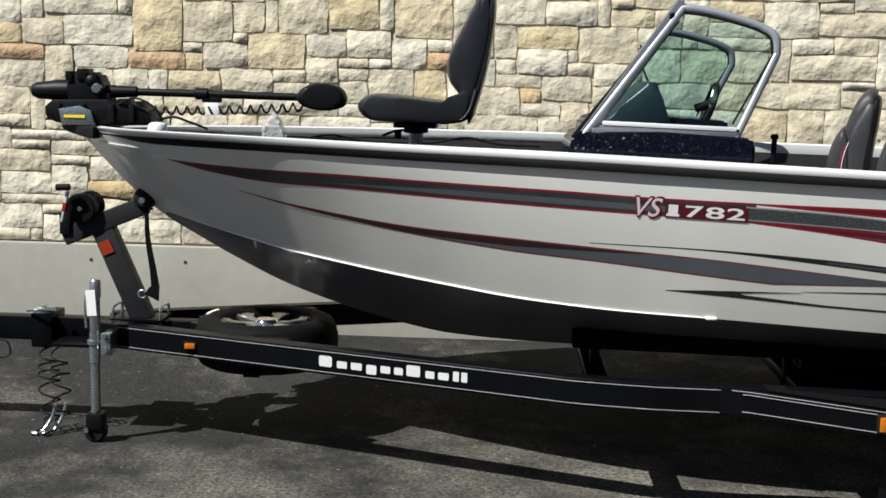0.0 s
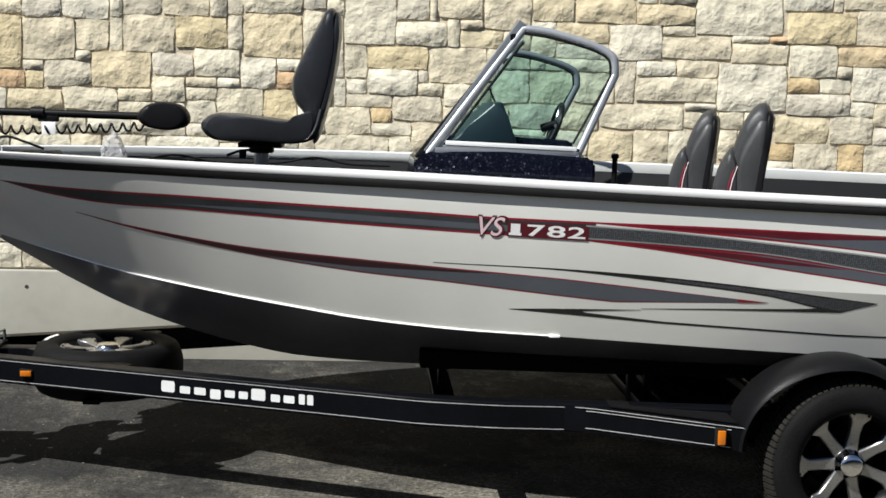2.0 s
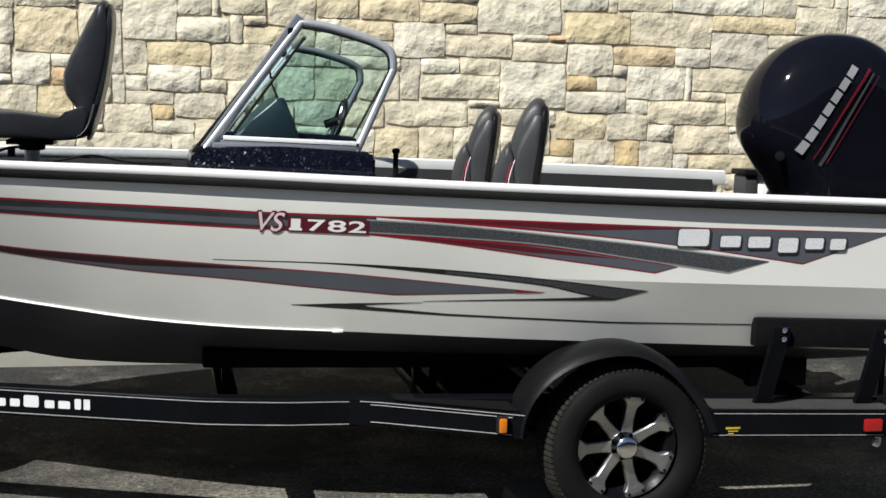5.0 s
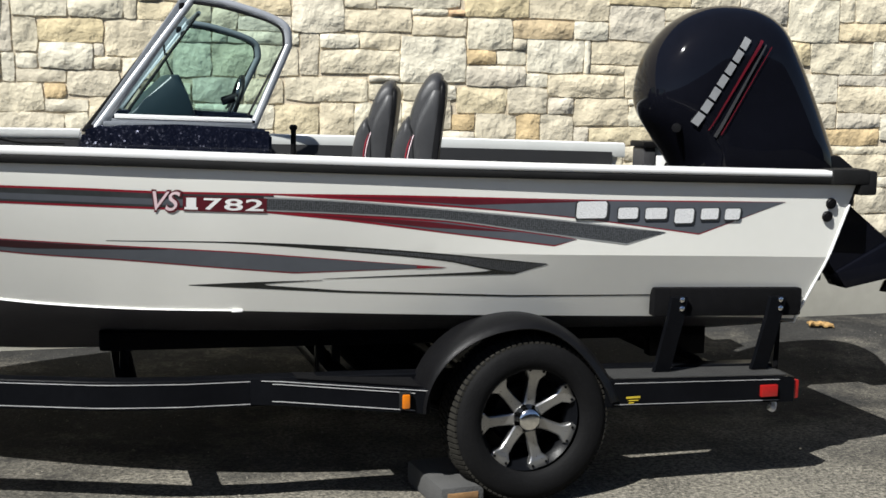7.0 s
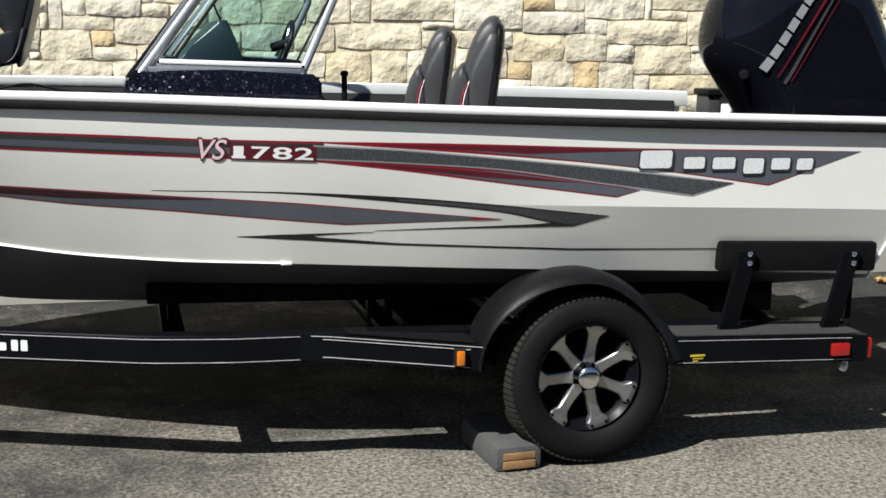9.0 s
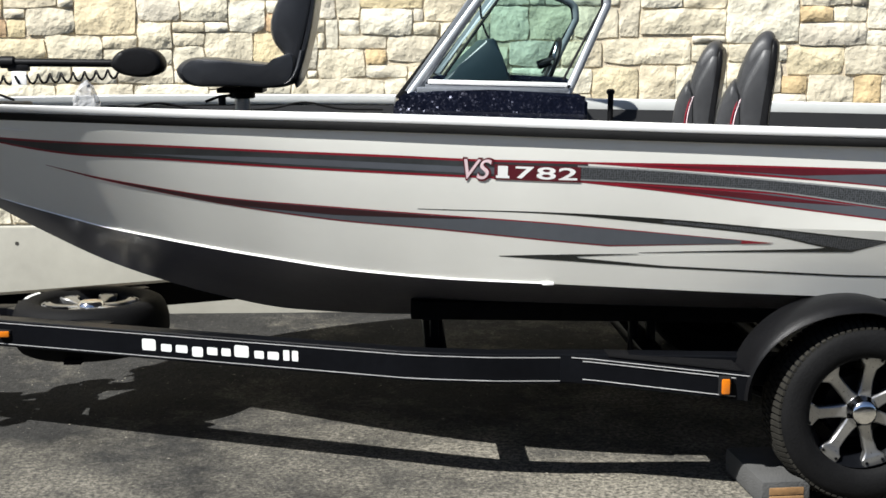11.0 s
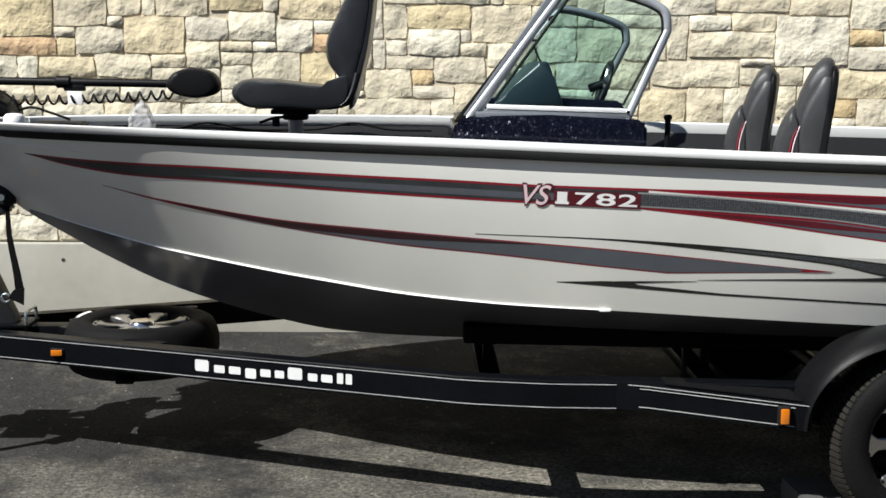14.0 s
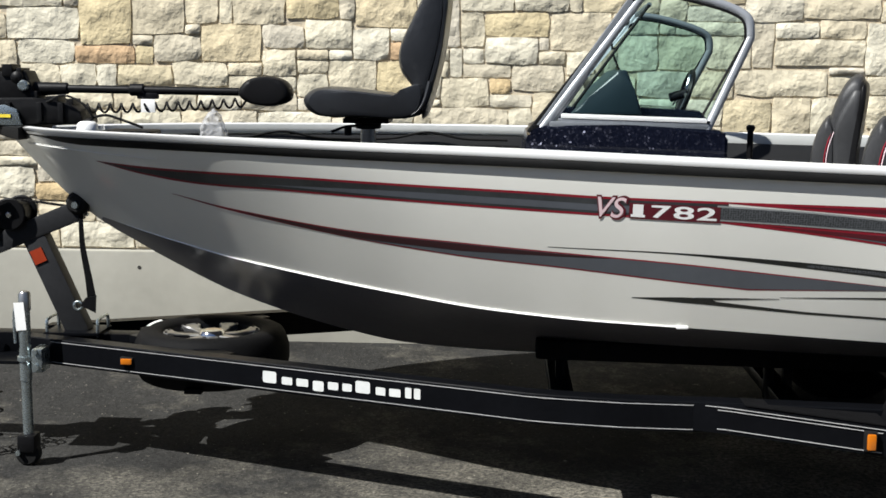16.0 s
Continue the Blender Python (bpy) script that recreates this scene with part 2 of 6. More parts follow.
CARPET = mat("black_carpet", (0.0045, 0.0045, 0.005), 0.95, spec=0.06, var=0.4, scale=20, bump=0.6, bscale=260)
LINER = mat("dark_grey_liner", (0.008, 0.0083, 0.009), 0.6, var=0.2, scale=5)
VINYL = mat("charcoal_vinyl", (0.0125, 0.0135, 0.016), 0.36, var=0.25, scale=6, bump=0.12, bscale=300)
# the blue stands for sky reflected in the windshield, painted into the hood
HOOD = mat("sky_tinted_plastic", (0.012, 0.023, 0.030), 0.4, var=0.2, scale=6)
SEATVINYL = mat("weathered_black_vinyl", (0.024, 0.0245, 0.026), 0.5, var=0.2, scale=6, bump=0.12, bscale=300)
VINYL_GREY = mat("grey_vinyl", (0.032, 0.032, 0.034), 0.5, var=0.15, scale=6, bump=0.12, bscale=300)
COWL = mat("gloss_black_cowl", (0.0035, 0.0038, 0.006), 0.05, var=0.2, scale=3, rvar=0.02, spec=0.19)
RED = mat("red_vinyl", (0.22, 0.007, 0.019), 0.35, var=0.12, scale=8)
MAROON = mat("maroon_vinyl", (0.085, 0.007, 0.014), 0.35, var=0.25, scale=6)
DARKMAROON = mat("black_maroon_vinyl", (0.026, 0.006, 0.009), 0.35, var=0.3, scale=6)
SLATE = mat("slate_vinyl", (0.078, 0.086, 0.10), 0.35, var=0.16, scale=3)
DARKVINYL = mat("charcoal_print", (0.03, 0.033, 0.035), 0.35, var=0.5, scale=5)
BLACKPRINT = mat("green_black_print", (0.011, 0.013, 0.0125), 0.3, var=0.5, scale=5)
SILVER = mat("silver_vinyl", (0.33, 0.34, 0.34), 0.3, metal=0.3, var=0.12, scale=8)
MARKGREY = mat("grey_print", (0.20, 0.205, 0.21), 0.4, var=0.1, scale=30)
MESHPRINT = mesh_decal_mat()
SILVERPRINT = mat("pale_grey_print", (0.50, 0.51, 0.50), 0.45, var=0.08, scale=20)
PIN = mat("pinstripe_vinyl", (0.30, 0.30, 0.30), 0.45, var=0.2, scale=20)
WHITE = mat("white_vinyl", (0.78, 0.78, 0.76), 0.4, var=0.06, scale=8)
PINK = mat("pale_rose_vinyl", (0.72, 0.55, 0.57), 0.4, var=0.05, scale=8)
AMBER = mat("amber_lens", (0.46, 0.125, 0.005), 0.2, var=0.12, scale=40, coat=0.6)
REDLENS = mat("red_lens", (0.24, 0.008, 0.007), 0.3, var=0.2, scale=40, coat=0.3)
YELLOW = mat("yellow_sticker", (0.75, 0.58, 0.04), 0.5, var=0.08)
MUSTARD = mat("yellow_print", (0.35, 0.26, 0.02), 0.5, var=0.3, scale=40)
ORANGE = mat("orange_red_sticker", (0.23, 0.024, 0.005), 0.6, var=0.15, spec=0.2)
GLASS = glass_mat("green_tinted_glass", (0.61, 0.77, 0.755, 1), 1.22)
GLASS_FRONT = glass_mat("deep_green_glass", (0.50, 0.68, 0.66, 1), 1.1)
FLAKE = glitter_mat()
ASPHALT = asphalt_mat()
STONE, STONE_FAR = stone_mat("limestone"), stone_mat("limestone_far", True)
OCHRE = stone_mat("ochre_limestone", False, [(0.0, (0.52, 0.41, 0.25)), (0.4, (0.50, 0.38, 0.21)), (0.75, (0.50, 0.345, 0.20))])
TAN = stone_mat("tan_limestone", False, [(0.0, (0.55, 0.46, 0.28)), (0.4, (0.58, 0.49, 0.32)), (0.75, (0.52, 0.45, 0.30))])
DARKWALL = mat("dark_unseen_wall", (0.06, 0.055, 0.045), 0.9, var=0.3, scale=0.6)
MORTAR = mat("mortar", (0.47, 0.405, 0.30), 0.95, var=0.25, scale=9, bump=0.6, bscale=60)
CONCRETE = mat("cast_concrete", (0.27, 0.262, 0.225), 0.85, var=0.16, scale=1.6, bump=0.07, bscale=24)
GRIT = mat("pale_grit", (0.15, 0.137, 0.112), 0.9, var=0.5, scale=8)
MAROON_RED = mat("dull_red_print", (0.085, 0.005, 0.010), 0.3, var=0.2, scale=10)
HOLE = mat("dark_hole", (0.03, 0.028, 0.025), 0.95)
WOOD = mat("raw_pine", (0.18, 0.098, 0.038), 0.75, var=0.35, scale=14, bump=0.3, bscale=50)
FELT = mat("grey_felt", (0.042, 0.042, 0.041), 0.95, var=0.25, scale=12, bump=0.5, bscale=120)
BARK = mat("dry_bark", (0.27, 0.165, 0.06), 0.85, var=0.4, scale=30, bump=0.5)
CLEARBAG = mat("clear_plastic_bag", (0.5, 0.5, 0.5), 0.25, var=0.2, scale=20, bump=0.8, bscale=40)
CLEARBAG.node_tree.nodes["Principled BSDF"].inputs["Alpha"].default_value = 0.5


# ---- builders ----
def finish(bm, name, material, smooth=40):
    bmesh.ops.recalc_face_normals(bm, faces=bm.faces[:])
    me = bpy.data.meshes.new(name)
    bm.to_mesh(me)
    bm.free()
    me.materials.append(material)
    if smooth:
        me.polygons.foreach_set("use_smooth", [True] * len(me.polygons))
        me.set_sharp_from_angle(angle=radians(smooth))
    return me


def part(name, bm, material, parent=None, label="", smooth=40):
    """Links a bmesh, built in world metres, as one mesh object under a thing or a part."""
    ob = new(name, finish(bm, name, material, smooth))
    if parent:
        ob.parent = parent
        ob.matrix_parent_inverse = parent.matrix_basis.inverted()
    return tagged(ob, label) if label else ob


def thing(name, at, label, category, group=""):
    ob = new(name)
    ob.empty_display_size = 0.1
    ob.matrix_basis = Matrix.Translation(at)
    return tagged(ob, label, category, group)


def join(*bms):
    out = bmesh.new()
    for b in bms:
        me = bpy.data.meshes.new("tmp")
        b.to_mesh(me)
        b.free()
        out.from_mesh(me)
        bpy.data.meshes.remove(me)
    return out


def box(lo, hi, bevel=0.0, seg=2):
    bm = bmesh.new()
    bmesh.ops.create_cube(bm, size=1)
    for v in bm.verts:
        v.co = [l + (c + 0.5) * (h - l) for c, l, h in zip(v.co, lo, hi)]
    if bevel:
        bmesh.ops.bevel(bm, geom=bm.edges[:], offset=bevel, segments=seg, affect="EDGES", profile=0.6)
    return bm


def rings(loops, caps=True, closed=True):
    """Skin through loops of points with equal counts."""
    bm = bmesh.new()
    rows = [[bm.verts.new(p) for p in loop] for loop in loops]
    n = len(rows[0])
    for a, b in zip(rows, rows[1:]):
        for i in range(n if closed else n - 1):
            j = (i + 1) % n
            bm.faces.new((a[i], a[j], b[j], b[i]))
    if caps and closed:
        bm.faces.new(rows[0][::-1])
        bm.faces.new(rows[-1])
    return bm


def basis(way):
    z = Vector(way).normalized()
    x = z.orthogonal().normalized()
    return x, z.cross(x)


def cyl(a, b, r, r2=None, seg=20, bevel=0.0):
    a, b = Vector(a), Vector(b)
    x, y = basis(b - a)
    r2 = r if r2 is None else r2
    ang = [2 * math.pi * i / seg for i in range(seg)]
    ring = lambda p, q: [p + (x * math.cos(t) + y * math.sin(t)) * q for t in ang]
    if not bevel:
        return rings([ring(a, r), ring(b, r2)])
    w = (b - a).normalized() * bevel
    return rings([ring(a, r - bevel), ring(a + w, r), ring(b - w, r2), ring(b, r2 - bevel)])


def lathe(profile, at, axis, seg=40, caps=True):
    """Turns (radius, height) pairs about an axis through at."""
    x, y = basis(axis)
    z, at = Vector(axis).normalized(), Vector(at)
    ang = [2 * math.pi * i / seg for i in range(seg)]
    return rings([[at + z * h + (x * math.cos(t) + y * math.sin(t)) * max(r, 1e-4) for t in ang] for r, h in profile], caps)


def tube(points, r, seg=10, caps=True):
    pts = [Vector(p) for p in points]
    loops, x = [], None
    for i, p in enumerate(pts):
        way = (pts[min(i + 1, len(pts) - 1)] - pts[max(i - 1, 0)]).normalized()
        x = way.orthogonal().normalized() if x is None else (x - way * x.dot(way)).normalized()
        y = way.cross(x)
        loops.append([p + (x * math.cos(t) + y * math.sin(t)) * r for t in (2 * math.pi * k / seg for k in range(seg))])
    return rings(loops, caps)


def smooth_line(points, steps=8, closed=False):
    """Catmull-Rom curve through the points."""
    p = [Vector(q) for q in points]
    n, out = len(p), []
    for i in range(n if closed else n - 1):
        a, b, c, d = (p[(i + k) % n] if closed else p[min(max(i + k, 0), n - 1)] for k in (-1, 0, 1, 2))
        for s in range(steps):
            u = s / steps
            out.append(0.5 * (2 * b + (c - a) * u + (2 * a - 5 * b + 4 * c - d) * u * u + (3 * b - a - 3 * c + d) * u ** 3))
    return out if closed else out + [p[-1]]


def prism(outline, y0, y1, bevel=0.0):
    """An outline of (x, z) pushed from y0 to y1."""
    bm = rings([[(x, y0, z) for x, z in outline], [(x, y1, z) for x, z in outline]])
    if bevel:
        bmesh.ops.bevel(bm, geom=bm.edges[:], offset=bevel, segments=2, affect="EDGES", profile=0.6)
    return bm


def bar(a, b, w, h, bevel=0.004, up=(0, 0, 1)):
    """A straight bar of section w by h from a to b, centred on the line."""
    a, b = Vector(a), Vector(b)
    d = (b - a).normalized()
    side = d.cross(Vector(up)).normalized()
    top = side.cross(d)
    loop = lambda p: [p + side * sx * w / 2 + top * sz * h / 2 for sx, sz in ((-1, -1), (1, -1), (1, 1), (-1, 1))]
    bm = rings([loop(a), loop(b)])
    if bevel:
        bmesh.ops.bevel(bm, geom=bm.edges[:], offset=bevel, segments=2, affect="EDGES", profile=0.6)
    return bm


def puff(outline, mid, width, power=3.0, n=14, squeeze=0.75, steps=5):
    """A cushion or shell: a side outline of (x, z), full in the middle and rounded off towards both sides."""
    line = smooth_line([(x, 0, z) for x, z in outline], steps, True)
    c = sum(line, Vector()) / len(line)
    loops = []
    for i in range(n + 1):
        u = math.sin(math.pi * (i / n - 0.5))
        k = squeeze + (1 - squeeze) * max(0.0, 1 - abs(u) ** power) ** (1 / power)
        if i in (0, n):
            k *= 0.9
        loops.append([(c.x + (p.x - c.x) * k, mid + u * width / 2, c.z + (p.z - c.z) * k) for p in line])
    return rings(loops)


def ease(a, b, x):
    u = min(max((x - a) / (b - a), 0), 1)
    return u * u * (3 - 2 * u)


def curve(x, xs, ys):
    """Smooth value through the knots."""
    x, i = min(max(x, xs[0]), xs[-1]), 0
    while i < len(xs) - 2 and x > xs[i + 1]:
        i += 1
    def slope(k):
        a, b = max(k - 1, 0), min(k + 1, len(xs) - 1)
        return (ys[b] - ys[a]) / (xs[b] - xs[a])
    h = xs[i + 1] - xs[i]
    u = (x - xs[i]) / h
    return ((2 * u ** 3 - 3 * u * u + 1) * ys[i] + (u ** 3 - 2 * u * u + u) * h * slope(i)
            + (3 * u * u - 2 * u ** 3) * ys[i + 1] + (u ** 3 - u * u) * h * slope(i + 1))


# ---- ground and concrete footing ----
WALL_Y = 2.98


def ground_z(y):
    return 0.1 * ease(1.5, 2.9, y)


def build_ground():
    xs = [-220, -60, -20, -10] + [-6 + 0.5 * i for i in range(31)] + [13, 20, 60, 220]
    ys = [-220, -60, -20, -10] + [-6 + 0.5 * i for i in range(14)] + [1 + 0.15 * i for i in range(16)] + [5, 20, 60, 220]
    bm = bmesh.new()
    rows = [[bm.verts.new((x, y, ground_z(y))) for x in xs] for y in ys]
    for a, b in zip(rows, rows[1:]):
        for i in range(len(xs) - 1):
            bm.faces.new((a[i], a[i + 1], b[i + 1], b[i]))
    return tagged(part("ground", bm, ASPHALT), "worn dark asphalt with pale grit and dust", "ground", kind="structure")


build_ground()
wall = tagged(new("wall_north"), "rough-faced cream limestone wall laid in irregular courses", "wall", kind="structure")
part("mortar_bed", box((-9, WALL_Y + 0.011, 0.615), (14, WALL_Y + 0.4, 3.6)), MORTAR, wall, smooth=0)
footing = part("concrete_footing", box((-9, WALL_Y - 0.045, -0.2), (14, WALL_Y + 0.41, 0.61), 0.012), CONCRETE, wall, "pale cast concrete footing")
for k in range(16):
    at = -2.65 + 0.578 * (k - 4)
    part("tie_hole", cyl((at, WALL_Y - 0.0465, 0.515), (at, WALL_Y - 0.03, 0.515), 0.011, seg=12), HOLE, footing)

# added wall, never in view: closes the yard and holds back low sky light
tagged(part("wall_south", box((-40, -15.0, -0.2), (45, -14.6, 4.5)), DARKWALL, smooth=0), "plain dark wall added out of view to cut the sky light", "wall", kind="structure")

# ---- hull shape: half breadths and heights along the keel line ----
MID = 1.2
BOW, STERN = -1.5, 3.74
GUN_X = (-1.5, -1.42, -1.2, -0.9, -0.45, 0.0, 0.6, 1.1, 1.6, 2.6, 3.75)
GUN_B = (0.02, 0.15, 0.40, 0.60, 0.80, 0.95, 1.09, 1.145, 1.17, 1.18, 1.17)
SHEER_X = (-1.5, -0.95, -0.45, 0.0, 0.64, 1.23, 1.8, 2.45, 3.75)
SHEER_Z = (1.398, 1.399, 1.396, 1.391, 1.383, 1.365, 1.346, 1.327, 1.295)
CHINE_X = (-1.12, -0.93, -0.77, -0.5, -0.25, 0.0, 0.22, 0.45, 0.67, 0.88, 1.22, 2.0, 3.75)
CHINE_B = (0.03, 0.170, 0.255, 0.378, 0.500, 0.625, 0.717, 0.806, 0.876, 0.932, 0.990, 1.02, 1.025)
CHINE_Z = (1.017, 0.986, 0.956, 0.906, 0.875, 0.849, 0.827, 0.805, 0.792, 0.784, 0.776, 0.738, 0.664)
KEEL_X = (-1.5, -1.375, -1.245, -1.114, -0.985, -0.852, -0.589, -0.325, -0.063, 0.2, 0.74, 3.75)
KEEL_Z = (1.345, 1.21, 1.085, 0.986, 0.912, 0.838, 0.708, 0.612, 0.538, 0.487, 0.457, 0.42)


def gun_b(x):
    return curve(x, GUN_X, GUN_B)


def gun_z(x):
    return curve(x, SHEER_X, SHEER_Z)


def keel_z(x):
    return curve(x, KEEL_X, KEEL_Z)


def chine_b(x):
    return curve(x, CHINE_X, CHINE_B) if x > -1.12 else 0.0


def chine_z(x):
    return curve(x, CHINE_X, CHINE_Z) if x > -1.12 else keel_z(x)


def half(x, z):
    """Half breadth of the topsides: flared forward, with a knuckle aft."""
    g, c, top, low = gun_b(x), chine_b(x), gun_z(x), chine_z(x)
    s = min(max((z - low) / (top - low), 0), 1)
    p = 1.04 + 0.36 * ease(-0.9, 0.9, x)
    soft = c + (g - c) * (1 - (1 - s) ** p)
    zk, k = 0.975 - 0.03 * (x - 2.5), g - 0.045
    hard = k + (g - k) * (z - zk) / (top - zk) if z > zk else c + (k - c) * max(z - low, 0) / (zk - low)
    w = ease(1.5, 2.7, x)
    return soft * (1 - w) + hard * w


def rake(x, z):
    """The transom leans aft: stations crowd forward towards the bottom."""
    return x - ease(2.8, 3.74, x) * 0.30 * (1.3 - z) * (x - 2.8) / 0.94


def sheer(x, sign):
    """Sheer height; the far side sits a little lower forward."""
    return gun_z(x) + (0.010 - 0.020 * (1 - ease(0.6, 3.0, x)) if sign > 0 else 0)


def hull_side(sign, nz=18):
    xs = [BOW + (STERN - BOW) * (i / 320) ** 1.1 for i in range(321)]
    loops = []
    for x in xs:
        lo, hi = chine_z(x), sheer(x, sign)
        zk = 0.975 - 0.03 * (x - 2.5)
        zs = [lo + (hi - lo) * k / nz for k in range(nz + 1)]
        near = min(range(1, nz), key=lambda k: abs(zs[k] - zk))
        if x > 1.2:
            zs[near] = zk
        loops.append([(rake(x, z), MID + sign * half(x, z), z) for z in zs])
    return rings(loops, closed=False)


def hull_bottom(sign, n=6):
    loops = []
    for i in range(80):
        x = -1.42 + (STERN + 1.42) * (i / 79) ** 1.1
        c, cz, kz = chine_b(x), chine_z(x), keel_z(x)
        loops.append([(rake(x, cz + (kz - cz) * k / n), MID + sign * c * (1 - k / n), cz + (kz - cz) * (k / n) ** 0.92) for k in range(n + 1)])
    return rings(loops, closed=False)


def skin_point(x, z, lift):
    """A point of the near topside, lifted off the paint."""
    e = 0.01
    y = MID - half(x, z)
    n = Vector((1, -(half(x + e, z) - half(x - e, z)) / (2 * e), 0)).cross(Vector((0, -(half(x, z + e) - half(x, z - e)) / (2 * e), 1)))
    n = n if n.y < 0 else -n
    return Vector((rake(x, z), y, z)) + n.normalized() * lift


boat = thing("fishing_boat", (1.1, MID, 0.45), "pearl-white aluminium fishing boat with grey and red stripes, on its trailer", "boat")
hull = part("hull", join(hull_side(-1), hull_side(1)), HULL, boat, "pearl-white painted topsides with a crisp knuckle aft", 5)
part("hull_bottom", join(hull_bottom(-1), hull_bottom(1)), BOTTOM, boat, "dark grey painted bottom", 30)
# transom
bm = bmesh.new()
zs = [0.65 + 0.51 * k / 10 for k in range(11)]
ring_pts = [(rake(STERN, z), MID - half(STERN, z), z) for z in zs] + [(rake(STERN, z), MID + half(STERN, z), z) for z in zs[::-1]]
ring_pts.append((rake(STERN, 0.42), MID, 0.42))
bm.faces.new([bm.verts.new(p) for p in ring_pts])
part("transom", bm, HULL, boat, smooth=0)
# trim strip down the transom corner
for s in (-1, 1):
    part("transom_trim", tube([(rake(STERN, z) + 0.004, MID + s * (half(STERN, z) + 0.003), z) for z in zs], 0.005, 8), ALU, boat)


def along(profile, sign, x0=BOW, x1=STERN, n=300, power=1.2, proud=0.0):
    """Sweeps a section of (out, up) along the sheer line."""
    loops = []
    for i in range(n + 1):
        x = x0 + (x1 - x0) * (i / n) ** power
        e = 0.01
        t = Vector((2 * e, sign * (gun_b(min(x + e, 3.74)) - gun_b(x - e)), 0)).normalized()
        out = Vector((-t.y * sign, t.x * sign, 0))
        if out.y * sign < 0:
            out = -out
        fin = 0.12 + 0.38 * ease(-0.8, 0.4, x) + 0.28 * ease(1.5, 2.7, x)
        p = Vector((x, MID + sign * gun_b(x), sheer(x, sign)))
        # forward the rail leans in with the flare of the side
        lean = [(half(x, gun_z(x) + min(u, 0)) - gun_b(x)) * (1 - ease(0.0, 1.2, x)) if o > -0.01 else 0 for o, u in profile]
        loops.append([p + out * ((o * fin + proud * (1 - ease(-0.95, -0.35, x)) if o > 0 else o) + k) + Vector((0, 0, u)) for (o, u), k in zip(profile, lean)])
    return rings(loops)


CAP = [(-0.045, -0.03), (0.024, -0.024), (0.03, -0.018), (0.03, -0.004), (0.024, 0.002), (-0.038, 0.004), (-0.045, -0.002)]
RUB = [(-0.004, -0.056), (0.02, -0.054), (0.026, -0.046), (0.026, -0.03), (0.02, -0.0245), (-0.004, -0.025)]
DEEP_LIP = [(-0.056, -0.082), (-0.050, -0.082), (-0.0495, -0.034), (-0.050, -0.002), (-0.056, -0.002), (-0.060, -0.020), (-0.060, -0.074)]
LIP = [(-0.056, -0.045), (-0.05, -0.045), (-0.0495, -0.03), (-0.05, -0.002), (-0.056, -0.002), (-0.06, -0.02), (-0.06, -0.035)]
for s in (-1, 1):
    part("gunwale_cap", along(CAP, s, x0=-1.46), ALU, boat, "bright aluminium gunwale cap")
    part("rub_rail", along(RUB, s, x0=-1.46, proud=0.008), RUBBER, boat, "black rubber rub rail")
part("inner_lip", along(LIP, -1, x0=-1.25), ALU, boat)
part("inner_lip", along(LIP, 1, x0=-1.25, x1=0.72), LIP_ALU, boat)
part("inner_lip", along(DEEP_LIP, 1, x0=0.721), LIP_ALU, boat)
# spray rail along the chine
for s in (-1, 1):
    loops = []
    for i in range(70):
        x = -0.98 + (1.225 + 0.98) * i / 69
        y, z = MID + s * (chine_b(x) + 0.002), chine_z(x)
        f = 0.0042 * ease(-1.0, -0.6, x) * (1 - 0.6 * ease(0.0, 1.2, x)) + 0.0018
        loops.append([(x, y - s * 0.01, z + f * 0.5), (x, y + s * f, z + f * 0.45), (x, y + s * f * 1.1, z - f * 0.1), (x, y - s * 0.012, z - f * 0.8)])
    part("spray_rail", rings(loops), ALU, boat, "thin bright spray rail")
part("spray_rail_end", box((1.185, MID - chine_b(1.2) - 0.010, 0.772), (1.226, MID - chine_b(1.2) + 0.004, 0.781), 0.003), ALU, boat)
# bow cap
tip = [(-1.60, 0.005, 1.388), (-1.575, 0.05, 1.378), (-1.52, 0.10, 1.366), (-1.45, 0.17, 1.356), (-1.38, 0.235, 1.350)]
loops = []
for x, b, low in tip:
    loops.append([(x, MID - b - 0.012, low), (x, MID - b - 0.02, low + 0.012), (x, MID - b - 0.018, 1.400), (x, MID, 1.412), (x, MID + b + 0.018, 1.400), (x, MID + b + 0.02, low + 0.012), (x, MID + b + 0.012, low), (x, MID, low)])
part("bow_cap", rings(loops), RUBBER, boat, "black moulded bow cap")


# ---- inside: decks, liner, cockpit ----
def deck(x0, x1, inset, drop, thick, n=24):
    loops = []
    for i in range(n + 1):
        x = x0 + (x1 - x0) * i / n
        z = gun_z(x) - drop
        b, c = max(half(x, z) - inset, 0.01), max(half(x, z - thick) - inset, 0.01)
        loops.append([(x, MID - b, z), (x, MID + b, z), (x, MID + c, z - thick), (x, MID - c, z - thick)])
    return rings(loops)


part("fore_deck", deck(-1.28, 0.66, 0.03, 0.105, 0.02), CARPET, boat, "black carpeted fore deck")
part("cockpit_floor", box((0.6, MID - 0.66, 0.742), (3.5, MID + 0.66, 0.764)), CARPET, boat)
part("aft_deck", deck(2.75, 3.5, 0.05, 0.16, 0.03), CARPET, boat, "black carpeted aft deck")
